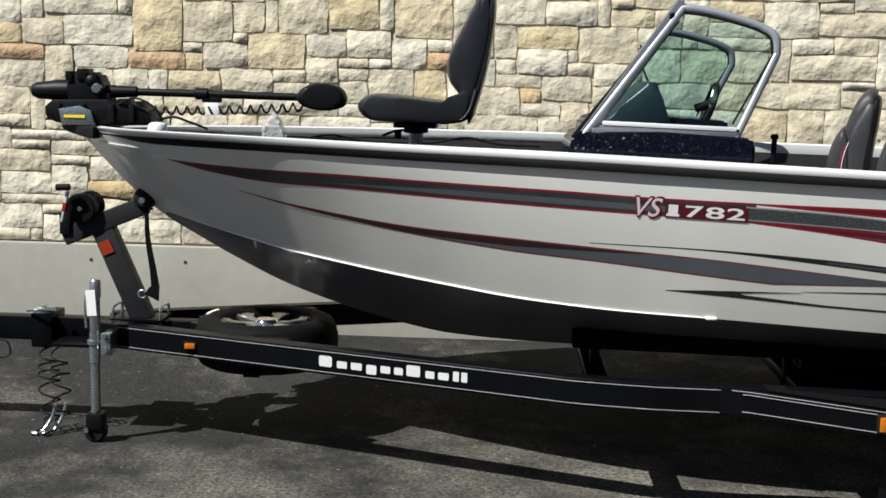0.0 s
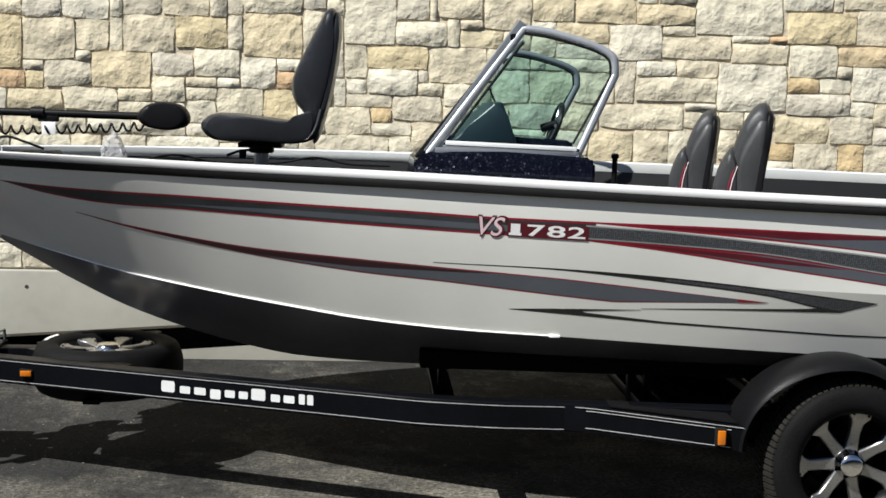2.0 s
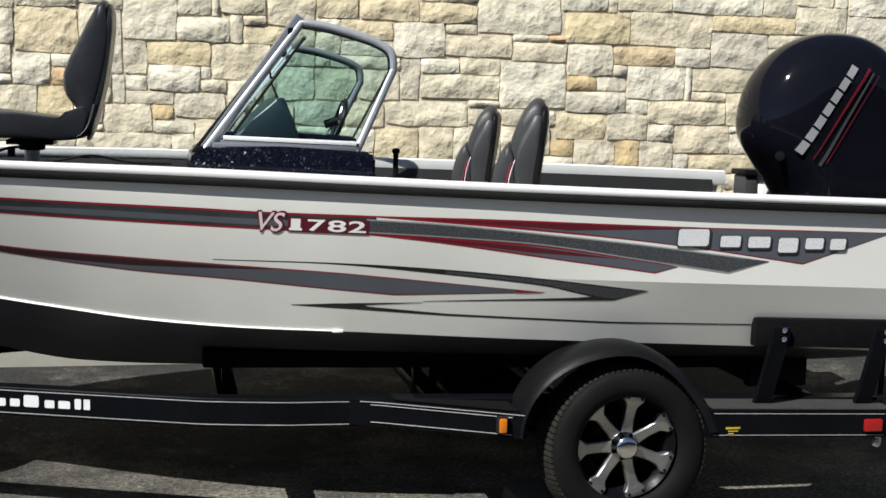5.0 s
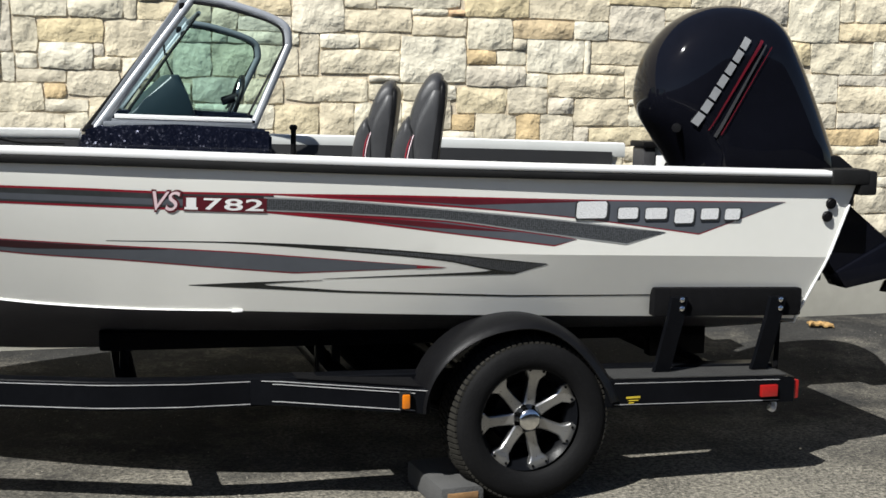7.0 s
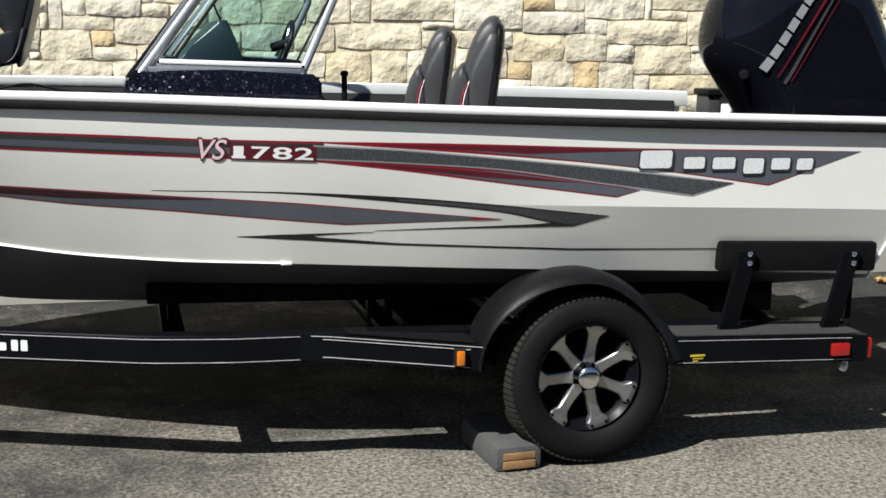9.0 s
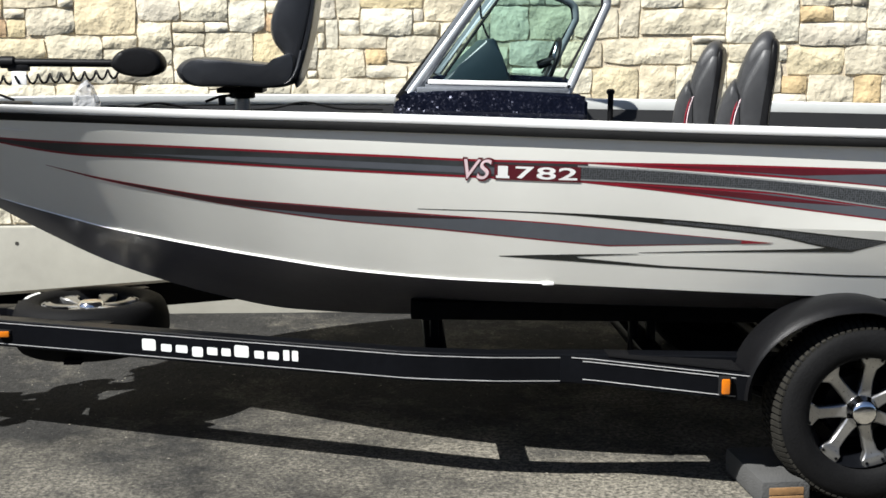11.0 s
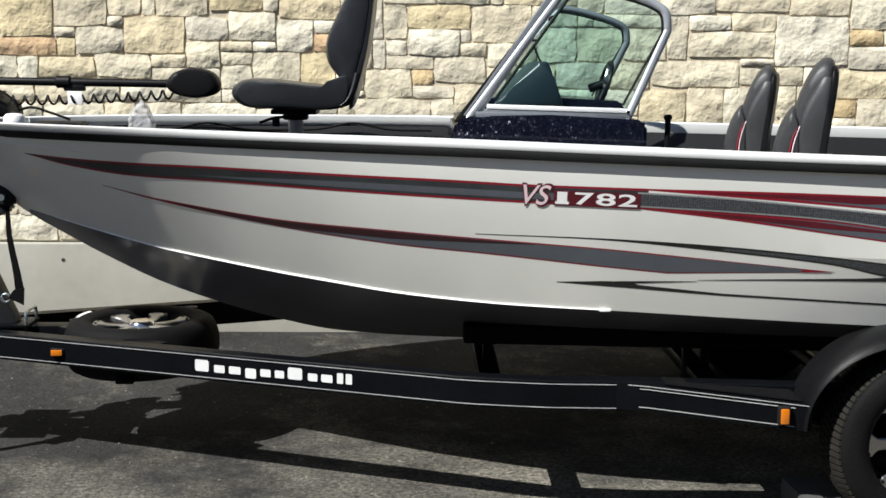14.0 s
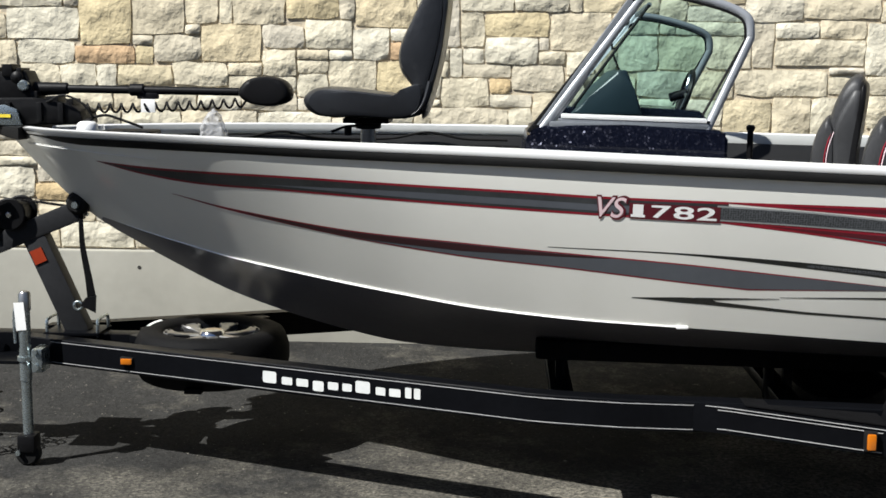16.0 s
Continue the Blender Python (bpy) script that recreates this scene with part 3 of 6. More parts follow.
for s in (-1, 1):
    loops = []
    for i in range(50):
        x = -1.1 + 4.75 * i / 49
        hi = sheer(x, s) - (0.05 if s > 0 else 0.09)
        lo = max(0.83, chine_z(x) + 0.06)
        b, c = max(half(x, hi) - 0.062, 0.02), max(half(x, lo) - 0.03, 0.01)
        loops.append([(x, MID + s * b, hi), (x, MID + s * (b - 0.012), hi), (x, MID + s * (c - 0.012), lo), (x, MID + s * c, lo)])
    part("side_liner", rings(loops), LINER, boat)
part("transom_liner", box((3.50, 0.10, 0.9), (3.60, 2.30, 1.165)), LINER, boat)
part("deck_bulkhead", box((0.63, 0.55, 0.86), (0.66, 1.85, 1.27)), LINER, boat)
# bungee net along the far liner
net = [(x, MID + gun_b(x) - 0.125, gun_z(x) - 0.078 + 0.034 * abs(math.sin(4.6 * x + 0.6)) ** 6) for x in (-0.9 + 0.02 * i for i in range(76))]
part("bungee_cord", tube(net, 0.006, 6), RUBBER, boat)


# ---- hull graphics: thin vinyl laid on the skin ----
def ribbon(knots, lift, tail=0, n=60):
    """Vinyl between an upper and a lower edge, knots of (x, upper z, lower z); tail: straight runs at the end."""
    xs, up, lo = ([k[i] for k in knots] for i in range(3))
    cut = len(xs) - tail
    at = sorted({xs[0] + (xs[-1] - xs[0]) * i / n for i in range(n + 1)} | set(xs))
    loops = []
    for x in at:
        if tail and x >= xs[cut - 1]:
            a, b = (float(np.interp(x, xs, e)) for e in (up, lo))
        else:
            a, b = curve(x, xs[:cut], up[:cut]), curve(x, xs[:cut], lo[:cut])
        loops.append([skin_point(x, b + (a - b) * k / 3, lift * 0.45) for k in range(4)])
    return rings(loops, closed=False)


def inset(knots, d):
    """The same ribbon with its edges drawn in."""
    return [(x, max(u - d, (u + l) / 2), min(l + d, (u + l) / 2)) for x, u, l in knots]


UPPER = [(-1.005, 1.283, 1.281), (-0.81, 1.273, 1.241), (-0.56, 1.267, 1.214), (-0.20, 1.266, 1.208), (0.25, 1.256, 1.193), (0.66, 1.246, 1.179), (0.9, 1.236, 1.170), (1.32, 1.226, 1.154)]
LOWER = [(-0.684, 1.167, 1.165), (-0.451, 1.125, 1.115), (0.018, 1.073, 1.044), (0.44, 1.053, 1.000), (0.80, 1.034, 0.977), (1.186, 1.010, 0.942), (1.41, 0.990, 0.922), (1.984, 0.935, 0.934)]
WEDGE_TOP = [(1.30, 1.226, 1.222), (1.785, 1.217, 1.186), (2.22, 1.203, 1.149), (2.56, 1.193, 1.111), (3.023, 1.183, 1.046), (3.418, 1.174, 1.173)]
BAND = [(1.285, 1.214, 1.162), (1.58, 1.198, 1.147), (1.96, 1.164, 1.119), (2.34, 1.126, 1.064), (2.708, 1.082, 1.012), (2.874, 1.060, 1.059)]
WEDGE_LOW = [(1.28, 1.170, 1.156), (1.584, 1.147, 1.122), (1.965, 1.118, 1.070), (2.407, 1.055, 1.011), (2.497, 1.037, 1.036)]
SWOOSH = [(0.74, 1.054, 1.052), (1.185, 1.047, 1.041), (1.592, 1.024, 1.004), (1.975, 0.989, 0.960), (2.157, 0.968, 0.920), (2.26, 0.956, 0.901), (2.391, 0.941, 0.940)]
TAIL = [(1.517, 0.899, 0.897), (1.75, 0.905, 0.900), (1.984, 0.910, 0.901), (2.16, 0.917, 0.901), (2.262, 0.935, 0.901)]
DART = [(1.029, 0.882, 0.880), (1.188, 0.889, 0.870), (1.285, 0.889, 0.864), (1.31, 0.877, 0.862), (1.605, 0.849, 0.840), (2.266, 0.813, 0.806), (2.876, 0.797, 0.792)]
BARB = [(1.24, 0.890, 0.878), (1.36, 0.892, 0.886), (1.515, 0.894, 0.892)]

part("upper_stripe", ribbon(UPPER, 0.0012), RED, hull, "dark red edged vinyl stripe")
part("upper_stripe_fill", ribbon(inset(UPPER, 0.0080), 0.0020), DARKVINYL, hull, "charcoal vinyl stripe")
part("upper_stripe_core", ribbon([(-0.30, 1.2300, 1.2295)] + [(x, u - (u - l) * 0.42, l + (u - l) * 0.24) for x, u, l in UPPER[4:]], 0.0028), SLATE, hull)
part("lower_stripe", ribbon(LOWER, 0.0012, 1), RED, hull, "dark red edged vinyl stripe")
part("lower_stripe_fill", ribbon(inset(LOWER, 0.0045), 0.0020, 1), SLATE, hull, "slate vinyl stripe")
part("lower_stripe_point", ribbon([(-0.451, 1.1195, 1.1190), (0.018, 1.068, 1.049), (0.44, 1.0475, 1.022), (0.95, 1.0205, 1.0195)], 0.0028, 1), DARKMAROON, hull)
part("lower_stripe_tip", ribbon([(1.87, 0.9456, 0.9322), (1.97, 0.9364, 0.9341)], 0.0028, 1), RED, hull)
part("wedge", ribbon(WEDGE_TOP, 0.0012, 1), RED, hull, "red edged vinyl wedge")
part("wedge_fill", ribbon([(1.62, 1.2130, 1.2125)] + inset(WEDGE_TOP[2:], 0.0048), 0.0020, 4), SLATE, hull)
part("wedge_root", ribbon([(1.50, 1.2155, 1.2150), (1.785, 1.2095, 1.1970), (2.05, 1.2030, 1.1780), (2.55, 1.1870, 1.1860)], 0.0026, 2), MAROON, hull)
part("low_wedge", ribbon(WEDGE_LOW, 0.0012, 1), RED, hull, "red edged vinyl wedge")
part("low_wedge_fill", ribbon([(1.55, 1.1385, 1.1380)] + inset(WEDGE_LOW[2:], 0.0050), 0.0020, 3), SLATE, hull)
part("low_wedge_root", ribbon([(1.45, 1.1475, 1.1470), (1.65, 1.1340, 1.1230), (1.90, 1.1150, 1.0930), (2.25, 1.0700, 1.0690)], 0.0026, 2), MAROON, hull)
part("mesh_band", ribbon(BAND, 0.0032, 1), SILVER, hull, "silver edged vinyl band")
part("mesh_band_fill", ribbon(inset(BAND, 0.0055), 0.0040, 1), MESHPRINT, hull, "dark vinyl with printed metal mesh")
part("swoosh", ribbon(SWOOSH, 0.0012, 1), BLACKPRINT, hull, "charcoal swoosh")
part("swoosh_fill", ribbon(inset(SWOOSH[2:], 0.006), 0.0020, 1), MESHPRINT, hull)
part("swoosh_tail", ribbon(TAIL, 0.0016), BLACKPRINT, hull)
part("dart", ribbon(DART, 0.0012, 6), BLACKPRINT, hull, "thin charcoal dart stripe")
part("dart_barb", ribbon(BARB, 0.0018), BLACKPRINT, hull)
# sun glint on the crease under the bow rail, laid on as a thin white line
part("bow_crease", tube([skin_point(x, gun_z(x) - 0.066 - 0.026 * ease(-1.4, -0.6, x), 0.003) for x in (-1.40 + 0.03 * i for i in range(24))], 0.0014, 6), WHITE, hull)


def lettering(text, x0, z0, width, height, slant, lift, material, name, fat, depth=0.0012):
    """Raised letters of the built-in font, bent onto the topside."""
    cu = bpy.data.curves.new(name, "FONT")
    cu.body, cu.offset, cu.extrude = text, fat, 0.0
    ob = bpy.data.objects.new(name, cu)
    scene.collection.objects.link(ob)
    me = bpy.data.meshes.new_from_object(ob.evaluated_get(bpy.context.evaluated_depsgraph_get()))
    bpy.data.objects.remove(ob)
    bm = bmesh.new()
    bm.from_mesh(me)
    bpy.data.meshes.remove(me)
    lo = [min(v.co[k] for v in bm.verts) for k in (0, 1)]
    hi = [max(v.co[k] for v in bm.verts) for k in (0, 1)]
    for v in bm.verts:
        u, w = (v.co.x - lo[0]) / (hi[0] - lo[0]), (v.co.y - lo[1]) / (hi[1] - lo[1])
        x = x0 + u * width + slant * w * height
        v.co = skin_point(x, z0 - 0.030 * (x - x0) + w * height, lift * 0.45)
    return part(name, bm, material, hull, smooth=0)


part("model_plate", ribbon([(1.002, 1.218, 1.164), (1.296, 1.208, 1.154)], 0.0046), MAROON, hull, "dark maroon backing of the model number")
for ch, at, wide in (("1", 1.014, 0.034), ("7", 1.074, 0.064), ("8", 1.146, 0.066), ("2", 1.221, 0.064)):
    drop = 0.030 * (at - 1.02)
    lettering(ch, at, 1.1695 - drop, wide, 0.043, 0.0, 0.0062, WHITE, "model_number", 0.018)
    if ch == "1":
        part("model_number_foot", ribbon([(at - 0.006, 1.1785 - drop, 1.1695 - drop), (at + 0.040, 1.1770 - drop, 1.1680 - drop)], 0.0064), WHITE, hull, smooth=0)
lettering("VS", 0.872, 1.160, 0.112, 0.084, 0.26, 0.0050, MAROON, "model_letters_edge", 0.034)
lettering("VS", 0.879, 1.167, 0.098, 0.070, 0.28, 0.0064, PINK, "model_letters", 0.008)


def mark_bar(x, z, w, h, lift, material, name, parent, at=skin_point):
    """A plain bar standing in for one character of a maker's mark."""
    bm = bmesh.new()
    c = min(w, h) * 0.12
    outline = [(c, 0), (w - c, 0), (w, c), (w, h - c), (w - c, h), (c, h), (0, h - c), (0, c)]
    bm.faces.new([bm.verts.new(at(x + u, z + v, lift)) for u, v in outline])
    return part(name, bm, material, parent, smooth=0)


def mark(x0, x1, z0, slope, heights, lift, material, name, parent, at=skin_point, gap=0.28):
    total = sum(w for w, _, _ in heights)
    x, scale = x0, (x1 - x0) / total
    for w, h, drop in heights:
        mark_bar(x, z0 + slope * (x - x0) - drop, w * scale * (1 - gap), h, lift, material, name, parent, at)
        x += w * scale


SIZES = [(1.5, 0.066, 0), (1.0, 0.044, 0), (1.1, 0.044, 0), (1.0, 0.058, 0.016), (0.95, 0.044, 0), (0.85, 0.044, 0)]
mark(2.478, 3.23, 1.119, -0.022, [(w, h + 0.010, d + 0.005) for w, h, d in SIZES], 0.0045, DARKVINYL, "mark_shadow", hull, gap=0.2)
mark(2.484, 3.23, 1.121, -0.022, SIZES, 0.0058, CHROMED, "mark_block", hull)
for x, z in ((3.648, 1.166), (3.652, 1.112)):
    p, q = skin_point(x, z, -0.01), skin_point(x, z, 0.012)
    part("drain_fitting", join(cyl(p, q, 0.023, bevel=0.004), cyl(q, q + (q - p) * 0.2, 0.012)), PLASTIC, boat, "black round drain fitting")


# ---- consoles and windshield ----
def console(sign, dx=0.0, dz=0.0):
    """Moulded console beside the walk-through; sign -1 is the near one."""
    y = lambda out: MID + sign * out
    prof = [(0.65, 1.16), (0.655, 1.38), (0.668, 1.435), (0.71, 1.457), (1.0, 1.464), (1.33, 1.448), (1.348, 1.43), (1.345, 1.16)]
    bm = rings([[(x + dx, y(o), z + dz) for x, z in prof] for o in (0.32, 0.93)])
    bmesh.ops.bevel(bm, geom=bm.edges[:], offset=0.012, segments=2, affect="EDGES")
    return part("console", bm, FLAKE, boat, "dark navy metal-flake console")


console(-1)
console(1, 0.12, 0.03)
part("dash_hood", prism([(0.87, 1.46), (0.95, 1.535), (1.07, 1.65), (1.11, 1.655), (1.145, 1.57), (1.185, 1.46)], 1.45, 2.05, 0.015), HOOD, boat, "dark instrument hood, tinted blue for the sky reflected in the glass")


def windshield():
    w = part("windshield_base", bar((0.74, 0.295, 1.464), (1.28, 0.30, 1.456), 0.03, 0.02, 0.004), FRAME_ALU, boat, "anodised aluminium windshield frame with green glass")
    for s in (-1, 1):
        Y = lambda out: MID + s * out
        off = Vector((0.135, 0, -0.012)) if s > 0 else Vector()
        a, b, c, d = (Vector(p) + off for p in ((0.705, Y(0.90), 1.435), (1.068, Y(0.845), 1.925), (1.425, Y(0.85), 1.80), (1.275, Y(0.90), 1.445)))
        roof = smooth_line([b, b + Vector((0.10, 0, -0.012)), b + Vector((0.22, 0, -0.042)), b + Vector((0.30, 0, -0.07)), c + Vector((-0.012, 0, 0.022)), c + Vector((-0.004, 0, -0.04))], 6)
        # same metal both sides; the far tube's darkness behind glass is in its colour
        part("side_frame", tube([a, *roof, d], 0.0165, 10), FRAME_NEAR if s < 0 else FRAME_ALU, w, "anodised aluminium frame tube")
        mid = Vector((1.10, Y(0.873), 1.66)) + off
        part("glazing_bead", tube([p + (mid - p).normalized() * 0.019 + Vector((0, s * 0.006, 0)) for p in (*roof, d + Vector((0, 0, 0.04)))], 0.0045, 6), RUBBER, w)
        part("front_post", bar(a + Vector((-0.012, 0, -0.02)), b + Vector((0.0, 0, 0.02)), 0.022, 0.046, 0.004), FRAME_ALU, w)
        part("post_gasket", bar(a + Vector((-0.036, s * 0.004, 0)), b + Vector((-0.022, s * 0.004, 0.0)), 0.012, 0.012, 0.002), RUBBER, w)
        loop = [a + Vector((0.02, 0, 0.02)), *[p for p in roof], d + Vector((0, 0, 0.02))]
        bm = bmesh.new()
        bm.faces.new([bm.verts.new(p) for p in loop])
        pane = part("side_pane", bm, GLASS, w, "green tinted glass pane", 0)
        pane.visible_shadow = False
        part("sill", bar(Vector((0.78, Y(0.905), 1.492)) + off, Vector((1.275, Y(0.905), 1.479)) + off, 0.028, 0.016, 0.004), ALU, w)
        part("sill_channel", bar(Vector((0.77, Y(0.905), 1.475)) + off, Vector((1.280, Y(0.905), 1.462)) + off, 0.022, 0.017, 0.003), FRAME_ALU, w)
        # front pane, from the post to the walk-through
        e, f = Vector((0.745, Y(0.36), 1.43)) + off * 0.7, Vector((1.115, Y(0.36), 1.945)) + off * 0.7
        bm = bmesh.new()
        bm.faces.new([bm.verts.new(p) for p in (a + Vector((0, -s * 0.01, 0.02)), b + Vector((0, -s * 0.01, 0)), f, e)])
        pane = part("front_pane", bm, GLASS_FRONT, w, "green tinted glass pane", 0)
        pane.visible_shadow = False
        part("front_top", tube([b, f], 0.011, 8), FRAME_ALU, w)
        part("front_end", tube([f, e], 0.007, 8), RUBBER, w)
        part("front_sill", tube([e, a], 0.013, 8), FRAME_ALU, w)
        for k in (0.02, 0.93):
            p = a.lerp(b, k)
            part("hinge", box(p - Vector((0.032, 0.015, 0.014)), p + Vector((-0.004, 0.015, 0.016)), 0.006), PLASTIC, w)
        part("screw", cyl(d + Vector((0.005, -0.018 * 1, 0.03)), d + Vector((0.005, -0.022, 0.03)), 0.006, seg=10), CHROME, w)
    part("wiper_arm", tube(smooth_line([(1.06, 1.75, 1.83), (1.075, 1.75, 1.72), (1.12, 1.74, 1.62)], 6), 0.005, 6), PLASTIC, w)


windshield()
# steering wheel on the far console
wheel = part("steering_wheel", tube([Vector((1.40, 1.72, 1.55)) + Vector((math.cos(t) * 0.03, math.sin(t) * 0.13, math.cos(t) * 0.10)) for t in (2 * math.pi * i / 40 for i in range(41))], 0.0105, 8), PLASTIC, boat, "black steering wheel")
for t in (0.3, 2.4, 4.5):
    part("spoke", tube([(1.40, 1.72, 1.55), Vector((1.40, 1.72, 1.55)) + Vector((math.cos(t) * 0.03, math.sin(t) * 0.13, math.cos(t) * 0.10))], 0.008, 8), SATIN, wheel)
part("hub", cyl((1.33, 1.72, 1.53), (1.41, 1.72, 1.555), 0.021, bevel=0.005), PLASTIC, wheel)
# rod holder post on the near gunwale side
post = part("grab_post", join(cyl((1.488, 0.62, 1.20), (1.488, 0.62, 1.445), 0.011), cyl((1.488, 0.62, 1.432), (1.488, 0.62, 1.455), 0.016, bevel=0.006)), PLASTIC, boat, "short black post with a round cap")
part("post_bracket", box((1.43, 0.57, 1.24), (1.55, 0.67, 1.30), 0.01), PLASTIC, boat)
part("side_console", box((1.345, 0.14, 1.1), (1.72, 0.45, 1.325), 0.03), VINYL_GREY, boat, "low grey side box")
part("stern_post", box((3.545, 1.66, 1.12), (3.615, 1.80, 1.315), 0.01), VINYL_GREY, boat, "grey stern post")
part("stern_post_side", box((3.616, 1.67, 1.12), (3.70, 1.79, 1.312), 0.01), WHITE, boat, "white side of the stern post")
part("stern_post_cap", box((3.535, 1.645, 1.315), (3.69, 1.815, 1.347), 0.008), PLASTIC, boat, "black cap of the stern post")
part("stern_cap", join(box((3.585, -0.005, 1.245), (3.76, 0.10, 1.308), 0.012), box((3.72, 0.0, 1.20), (3.80, 0.12, 1.30), 0.012)), RUBBER, boat, "black moulded gunwale end cap")
part("bow_fitting", lathe([(0.044, 0), (0.044, 0.10), (0.040, 0.122), (0.03, 0.132), (0.0, 0.135)], (-1.09, 0.935, 1.296), (0, 0, 1), 24), ALU, boat, "round white deck fitting")
part("deck_tray", box((-1.0, 0.80, 1.315), (-0.80, 0.98, 1.40), 0.012), PLASTIC, boat, "black open deck tray")
part("bow_eye", join(tube([(-1.19, MID, 1.02), (-1.23, MID, 1.03), (-1.235, MID, 1.06), (-1.20, MID, 1.075)], 0.008, 8)), ZINC, boat, "galvanised bow eye")


# ---- trailer ----
trailer = thing("boat_trailer", (1.3, MID, 0.0), "black powder-coated single-axle boat trailer with white pinstripes", "trailer")
RAIL = [(-1.42, 1.05, 0.462), (0.72, 0.225, 0.472), (1.0, 0.185, 0.470), (1.35, 0.18, 0.468), (3.46, 0.18, 0.42)]


def rail_point(x):
    for (x0, y0, z0), (x1, y1, z1) in zip(RAIL, RAIL[1:]):
        if x <= x1:
            u = (x - x0) / (x1 - x0)
            return Vector((x, y0 + (y1 - y0) * u, z0 + (z1 - z0) * u))
    return Vector(RAIL[-1])


def along_rail(section, x0, x1, flip=False, n=44):
    """Sweeps (out, up) along the frame rail; flip gives the far one."""
    loops = []
    for i in range(n + 1):
        p = rail_point(x0 + (x1 - x0) * i / n)
        loop = [p + Vector((0, -o, u)) for o, u in section]
        loops.append([Vector((q.x, 2 * MID - q.y, q.z)) for q in loop] if flip else loop)
    return rings(loops)


BEAM = [(-0.075, -0.055), (-0.004, -0.055), (0.0, -0.051), (0.0, 0.051), (-0.004, 0.055), (-0.075, 0.055)]
STRIPE_TOP = [(-0.002, 0.0418), (0.0016, 0.0418), (0.0016, 0.0442), (-0.002, 0.0442)]
STRIPE_LOW = [(-0.002, -0.0442), (0.0016, -0.0442), (0.0016, -0.0418), (-0.002, -0.0418)]
rail = part("side_rail", along_rail(BEAM, -1.42, 3.46), BLACK, trailer, "black steel side rail with white pinstripes")
part("pinstripe", along_rail(STRIPE_TOP, -1.30, 1.268), PIN, rail)
part("pinstripe", along_rail(STRIPE_LOW, -1.30, 1.268), PIN, rail)
part("side_rail", along_rail(BEAM, -1.42, 3.46, True), BLACK, trailer, "black steel side rail")


def rail_skin(x, z, lift):
    p = rail_point(x)
    return Vector((x, p.y - lift, p.z + z))


mark(-0.33, 0.305, -0.020, 0.008, [(1.3, 0.046, 0)] + [(w, h * 0.68, d * 0.7) for w, h, d in SIZES[1:]] + [(1.3, 0.046, 0), (0.85, 0.030, 0), (1.0, 0.030, 0), (0.55, 0.040, 0), (0.55, 0.040, 0)],
     0.0022, SILVERPRINT, "mark_block", rail, rail_skin)
lamp = part("side_lamp", box((-0.958, rail_point(-0.93).y - 0.016, 0.449), (-0.902, rail_point(-0.93).y + 0.012, 0.481), 0.003), RUBBER, trailer, "side marker lamp in a black bezel")
part("lens", box((-0.953, rail_point(-0.93).y - 0.024, 0.453), (-0.907, rail_point(-0.93).y - 0.012, 0.477), 0.005), AMBER, lamp, "amber lens")

# tongue with its swing hinge
tongue = part("tongue", bar((-3.1, MID, 0.455), (-0.75, MID, 0.455), 0.09, 0.11, 0.008), BLACK, trailer, "black steel tongue")
part("tongue_hinge", box((-1.74, MID - 0.09, 0.375), (-1.64, MID + 0.09, 0.535), 0.01), BLACK, tongue)
part("hinge_pin", cyl((-1.69, MID - 0.04, 0.53), (-1.69, MID - 0.04, 0.56), 0.05, bevel=0.006), ZINC, tongue)
part("hinge_pin", cyl((-1.69, MID - 0.05, 0.36), (-1.69, MID - 0.05, 0.565), 0.014), ZINC, tongue)
part("latch_handle", tube(smooth_line([(-1.75, MID - 0.1, 0.55), (-1.69, MID - 0.13, 0.56), (-1.62, MID - 0.1, 0.552)], 6), 0.007, 8), ZINC, tongue)
for x in (-1.60, -1.24):
    part("gusset", box((x, 0.98, 0.41), (x + 0.2, 1.42, 0.425), 0.003), BLACK, trailer)
for x, r in ((-1.36, 0.03), (-1.14, 0.03)):
    part("u_bolt", tube(smooth_line([(x, 1.13, 0.50), (x, 1.13, 0.56), (x, 1.15, 0.575), (x, 1.25, 0.575), (x, 1.27, 0.56), (x, 1.27, 0.50)], 4), 0.007, 8), ZINC, trailer, "plated u-bolt")

# cross members and axle
for x in (0.815, 1.65, 3.30):
    a = rail_point(x)
    part("cross_member", bar((x, a.y + 0.05, a.z - 0.027), (x, 2 * MID - a.y - 0.05, a.z - 0.027), 0.085, 0.05, 0.005), BLACK, trailer)
for s in (-1, 1):
    part("diagonal_brace", bar((-0.98, MID + s * 0.05, 0.50), (-0.50, MID + s * 0.40, 0.50), 0.07, 0.03, 0.003), BLACK, trailer)
part("axle", cyl((2.3, 0.28, 0.33), (2.3, 2.12, 0.33), 0.035), BLACK, trailer)
for y in (0.24, 2.16):
    part("leaf_spring", tube(smooth_line([(1.95, y, 0.38), (2.15, y, 0.31), (2.3, y, 0.295), (2.45, y, 0.31), (2.68, y, 0.37)], 6), 0.02, 8), BLACK, trailer)

